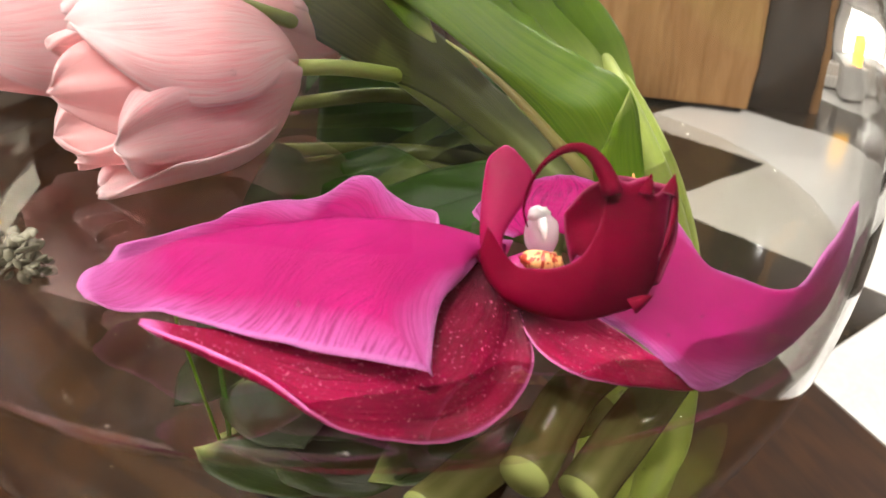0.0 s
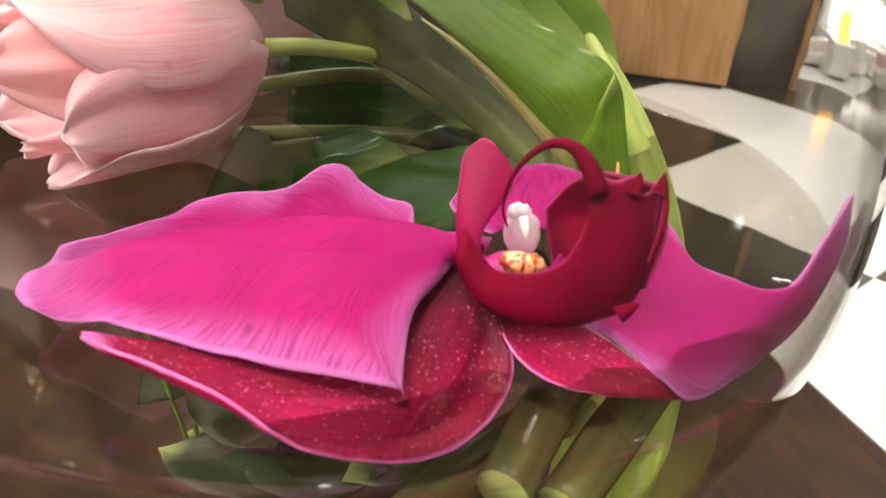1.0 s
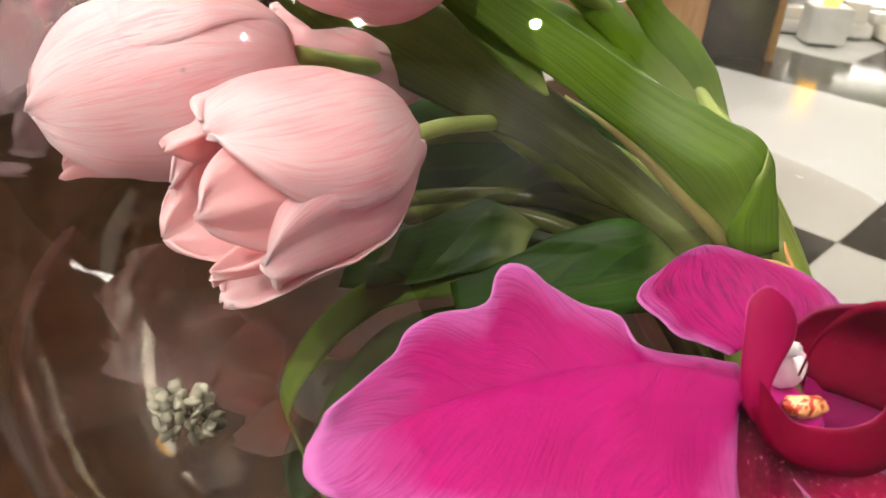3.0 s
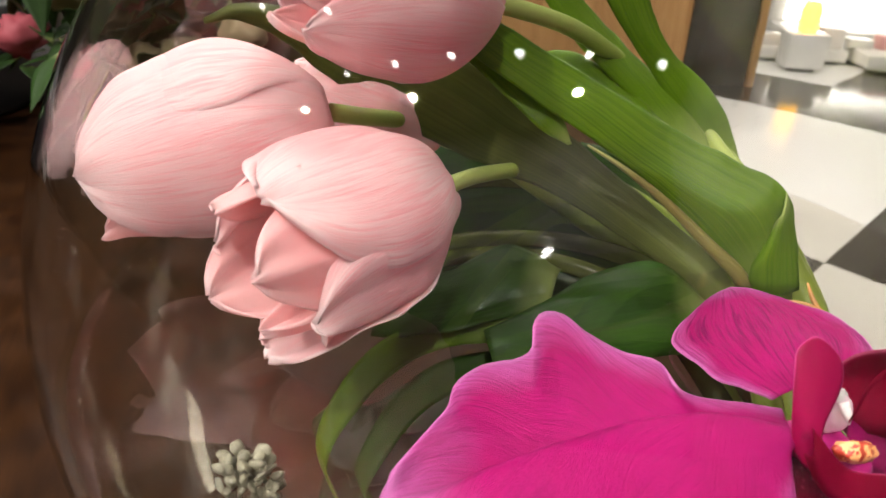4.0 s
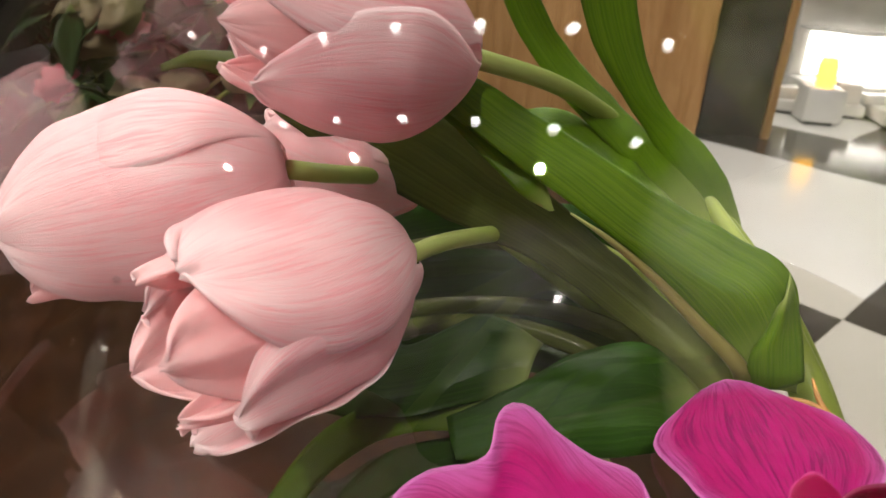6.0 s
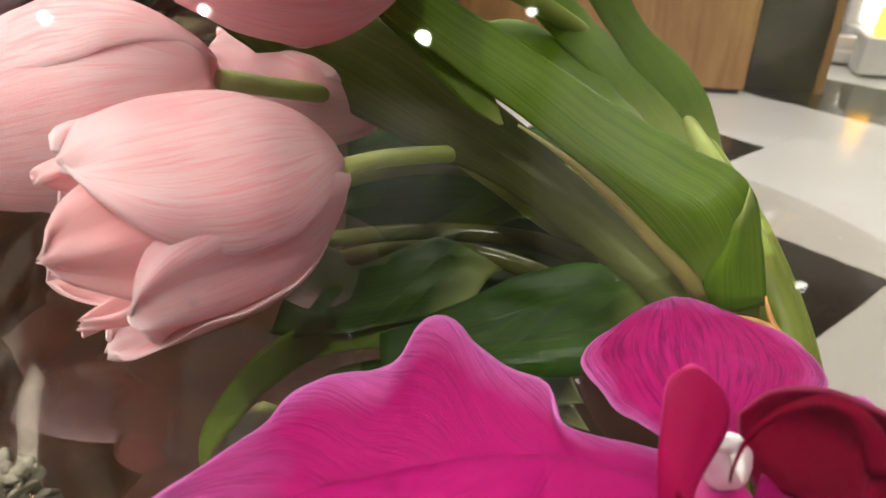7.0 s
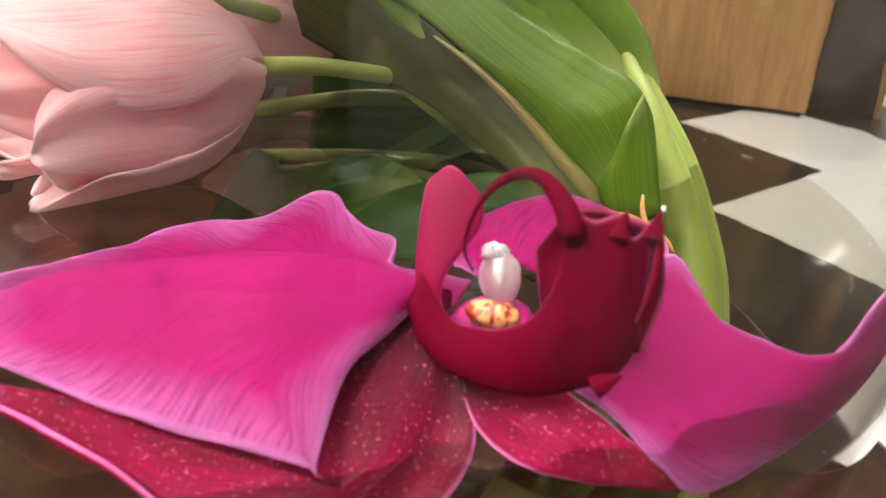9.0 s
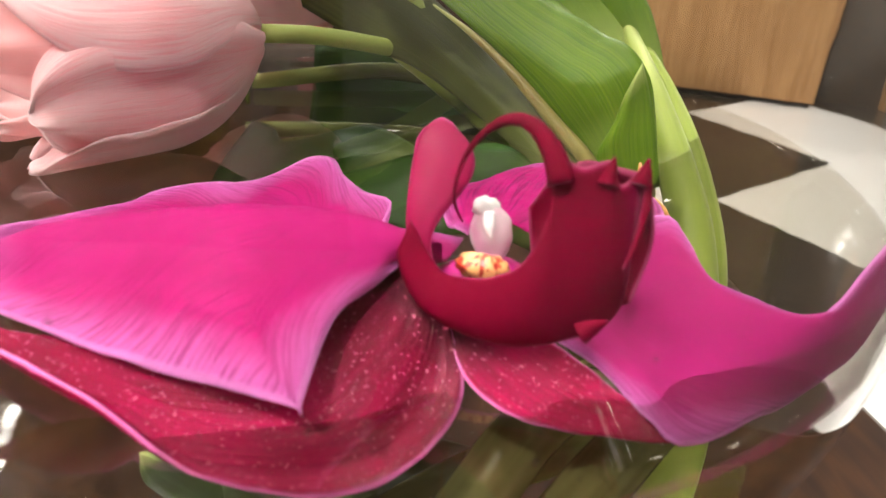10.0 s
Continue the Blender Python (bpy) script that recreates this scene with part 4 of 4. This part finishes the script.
# dark sheet added along the back glass, in place of the shade there
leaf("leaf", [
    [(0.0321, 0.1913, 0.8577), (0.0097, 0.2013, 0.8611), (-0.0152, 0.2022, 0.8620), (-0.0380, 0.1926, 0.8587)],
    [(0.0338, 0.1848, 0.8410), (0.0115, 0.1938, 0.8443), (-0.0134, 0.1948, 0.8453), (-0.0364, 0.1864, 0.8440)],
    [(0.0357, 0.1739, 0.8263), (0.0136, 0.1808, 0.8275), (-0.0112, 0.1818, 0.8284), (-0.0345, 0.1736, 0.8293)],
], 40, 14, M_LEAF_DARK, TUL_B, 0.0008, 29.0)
for k, (own, pts) in enumerate((
    (TUL_D, [(-0.0384, 0.1639, 0.8456), (-0.0154, 0.1794, 0.8440), (0.0091, 0.1822, 0.8433), (0.0294, 0.1719, 0.8395), (0.0447, 0.1514, 0.8252)]),
    (TUL_B, [(-0.0367, 0.1581, 0.8424), (-0.0190, 0.1715, 0.8433), (0.0032, 0.1757, 0.8415), (0.0234, 0.1680, 0.8360), (0.0410, 0.1459, 0.8218)]),
    (TUL_A, [(-0.0405, 0.1702, 0.8540), (-0.0169, 0.1881, 0.8554), (0.0078, 0.1906, 0.8524), (0.0306, 0.1794, 0.8459), (0.0484, 0.1569, 0.8286)]),
)):
    under(part("stem", tube(pts, [0.0016, 0.0020, 0.0022, 0.0024], 36, 12), M_STEM_WET), own)
for k in range(2):
    d = 0.0070 * k
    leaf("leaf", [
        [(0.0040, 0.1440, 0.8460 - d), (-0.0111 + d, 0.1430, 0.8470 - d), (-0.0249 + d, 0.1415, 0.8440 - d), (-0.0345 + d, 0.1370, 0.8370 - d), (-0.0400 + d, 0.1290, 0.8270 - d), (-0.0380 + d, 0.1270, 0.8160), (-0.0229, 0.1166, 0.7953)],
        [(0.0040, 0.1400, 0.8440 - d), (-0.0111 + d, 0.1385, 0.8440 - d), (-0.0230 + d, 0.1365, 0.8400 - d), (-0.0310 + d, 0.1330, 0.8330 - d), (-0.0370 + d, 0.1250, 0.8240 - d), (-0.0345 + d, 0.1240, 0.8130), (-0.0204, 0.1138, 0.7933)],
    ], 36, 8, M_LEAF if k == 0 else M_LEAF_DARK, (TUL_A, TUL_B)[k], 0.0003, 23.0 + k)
# dark leaves sunk to the foot of the bowl, added to darken the view through it
rs_ = random.Random(12)
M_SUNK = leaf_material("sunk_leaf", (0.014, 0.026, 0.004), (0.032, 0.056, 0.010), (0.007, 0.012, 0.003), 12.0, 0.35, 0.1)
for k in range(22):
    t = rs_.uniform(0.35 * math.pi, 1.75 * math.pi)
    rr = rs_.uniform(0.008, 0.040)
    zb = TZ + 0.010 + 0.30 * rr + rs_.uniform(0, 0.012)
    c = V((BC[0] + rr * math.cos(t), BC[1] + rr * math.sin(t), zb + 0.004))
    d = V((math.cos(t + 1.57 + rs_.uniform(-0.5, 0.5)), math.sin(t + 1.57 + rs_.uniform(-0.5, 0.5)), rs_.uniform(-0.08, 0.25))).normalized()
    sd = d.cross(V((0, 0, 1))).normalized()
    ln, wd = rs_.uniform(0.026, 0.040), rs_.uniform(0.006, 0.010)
    sunk = part("darkening_leaf", loft([[c - d * ln / 2, c - d * ln / 5 + sd * wd + V((0, 0, 0.002)), c + d * ln / 4 + sd * wd * 0.8, c + d * ln / 2], [c - d * ln / 2, c - d * ln / 5, c + d * ln / 4 - V((0, 0, 0.001)), c + d * ln / 2], [c - d * ln / 2, c - d * ln / 5 - sd * wd + V((0, 0, 0.002)), c + d * ln / 4 - sd * wd * 0.8, c + d * ln / 2]], 16, 9, 0.0005, 0.0008, 0.0001, k * 1.7), M_SUNK)
    tagged(sunk, "dark olive tulip leaf sunk in the bowl, added to darken its foot", "leaf", "fallen leaves in the water")

# pale clump modelled in the water, for the refracted image of white blossoms behind
M_BLOOM_IMAGE = plain("pale_bloom_image", (0.17, 0.16, 0.11), 0.5, 0.0, 0.3, 400.0)
rf = random.Random(31)
floret = thing("sunk_floret", (-0.0341, 0.0943, 0.8532), "pale greenish white clump, standing in for background blossoms refracted in the bowl", "floret")
for k in range(60):
    c = V((-0.0341, 0.0943, 0.8532)) + V((rf.uniform(-0.0035, 0.0035), rf.uniform(-0.002, 0.002), rf.uniform(-0.003, 0.003)))
    under(part("petal", blob(c, (rf.uniform(0.0006, 0.0011), rf.uniform(0.0005, 0.0009), 0.0003), (rf.uniform(-60, 60), rf.uniform(-60, 60), rf.uniform(0, 180)), 10, 0.4, k * 1.3), M_BLOOM_IMAGE), floret)
# torn brown skin where the bunch is wrapped
M_SKIN = plain("dry_skin", (0.42, 0.20, 0.05), 0.5, 0.0, 0.4, 300.0)
for pts in (
    [(0.0432, 0.1480, 0.8573), (0.0436, 0.1458, 0.8559), (0.0445, 0.1443, 0.8546), (0.0464, 0.1437, 0.8536)],
    [(0.0344, 0.1467, 0.8533), (0.0380, 0.1459, 0.8543), (0.0422, 0.1448, 0.8549), (0.0459, 0.1435, 0.8539), (0.0486, 0.1425, 0.8523)],
    [(0.0444, 0.1439, 0.8544), (0.0469, 0.1429, 0.8536), (0.0491, 0.1423, 0.8515)],
):
    under(part("torn_skin", tube(pts, [0.0002, 0.0004, 0.0005, 0.0002], 16, 6), M_SKIN), TUL_C)

# stems' cut ends near the foot of the bowl
for own, pts in (
    (TUL_A, [(0.0479, 0.1290, 0.8301), (0.0437, 0.1165, 0.8391), (0.0393, 0.1052, 0.8413), (0.0358, 0.0905, 0.8403)]),
    (TUL_B, [(0.0563, 0.1345, 0.8285), (0.0537, 0.1212, 0.8375), (0.0499, 0.1112, 0.8387), (0.0423, 0.0946, 0.8354)]),
    (TUL_D, [(0.0444, 0.1233, 0.8246), (0.0361, 0.1091, 0.8313), (0.0303, 0.0979, 0.8334), (0.0251, 0.0867, 0.8345)]),
):
    under(part("cut_stem", tube(pts, [0.0028, 0.0030, 0.0033, 0.0034, 0.0030], 24, 16), M_STEM_CUT), own)

# ---- bouquet and box further along the table ----
bouquet = thing("bouquet", (-0.262, 0.42, TZ), "dark leafy bouquet with pale and pink blossoms on the table", "bouquet")
rb = random.Random(5)
M_BUSH = leaf_material("bouquet_leaf", (0.03, 0.08, 0.015), (0.07, 0.14, 0.03), (0.014, 0.035, 0.01), 10.0, 0.45, 0.15)
M_BLOOM = plain("pale_bloom", (0.34, 0.27, 0.15), 0.6)
M_ROSE = plain("rose_bloom", (0.50, 0.10, 0.13), 0.6)
for k in range(150):
    c = V((-0.262 + rb.gauss(0, 0.055), 0.425 + rb.gauss(0, 0.03), TZ + 0.040 + abs(rb.gauss(0.0, 0.08))))
    d = V((rb.uniform(-1, 1), rb.uniform(-1, 0.6), rb.uniform(-0.7, 0.8))).normalized()
    sd = d.cross(V((0.1, 0.2, 1))).normalized()
    ln, wd = rb.uniform(0.03, 0.055), rb.uniform(0.006, 0.012)
    droop = V((0, 0, -0.25 * ln))
    a, m_, b = c, c + d * ln * 0.5, c + d * ln + droop
    under(part("leaf", loft([[a, m_ + sd * wd, b], [a + V((0, 0, 0.001)), m_ - V((0, 0, 0.002)), b], [a, m_ - sd * wd, b]], 9, 5, 0.0006), M_BUSH), bouquet)
for k in range(14):
    c = V((-0.262 + rb.gauss(0, 0.045), 0.40 + rb.gauss(0, 0.015), TZ + 0.05 + rb.uniform(0, 0.09)))
    under(part("blossom", blob(c, (0.013, 0.013, 0.010), (rb.uniform(0, 60), 0, 0), 14, 0.7, k * 2.0), M_BLOOM if k % 3 else M_ROSE), bouquet)
for k in range(6):
    x = -0.285 + 0.016 * k
    under(part("stalk", tube([(x + 0.01, 0.425, TZ + 0.06), (x, 0.395, TZ + 0.045), (x - 0.006 + 0.003 * k, 0.372, TZ + 0.020), (x - 0.008 + 0.004 * k, 0.365, TZ + 0.001)], [0.0013, 0.0016, 0.0018, 0.0012], 10, 6), M_STEM), bouquet)
cab = thing("dark_cabinet", (0, 0, 0), "dark brown wooden cabinet standing on the tiled floor", "cabinet")
part("body", box(-3.6, -0.9, 3.4, 3.9, 0.06, 1.5, 0.006), M_TABLE, cab)
part("plinth", box(-3.55, -0.95, 3.45, 3.88, 0.0, 0.06), M_BLACK, cab)
for k in range(4):
    part("door", box(-3.58 + 0.67 * k, -2.93 + 0.67 * k, 3.38, 3.398, 0.1, 1.46, 0.003), M_TABLE, cab)
dark_box = thing("planter_box", (-0.45, 0.44, TZ), "black plastic planter box on the wooden table", "planter")
under(part("body", box(-0.545, -0.362, 0.36, 0.52, TZ, TZ + 0.062, 0.004), M_BLACK), dark_box)
under(part("rim", box(-0.550, -0.357, 0.355, 0.525, TZ + 0.062, TZ + 0.069, 0.002), M_BLACK), dark_box)

# ---- floor tiles ----
TILE = 0.80
E1, E2 = V((0.606, 0.795, 0)), V((0.795, -0.606, 0))
TA = V((0.216, 2.364, 0))
tile_bm = box(-TILE / 2 + 0.001, TILE / 2 - 0.001, -TILE / 2 + 0.001, TILE / 2 - 0.001, -0.012, 0.0, 0.0008, 1)
tw = mesh_of(tile_bm, "tile", False)
tw.materials.append(M_TILE_W)
tb = tw.copy()
tb.materials[0] = M_TILE_B
ang = math.atan2(E1.y, E1.x)
for i in range(-12, 12):
    for j in range(-12, 12):
        c = TA + E1 * ((i + 0.5) * TILE) + E2 * ((j + 0.5) * TILE)
        dark = (i, j) == (2, 0) or ((i + j) % 2 == 1 and (i, j) != (1, 0))
        if X0 + 0.1 < c.x < X1 - 0.1 and Y0 + 0.1 < c.y < Y1 - 0.1:
            ob = new("tile", tb if dark else tw)
            ob.parent = floor
            ob.matrix_basis = Matrix.Translation(c) @ Matrix.Rotation(ang, 4, "Z")
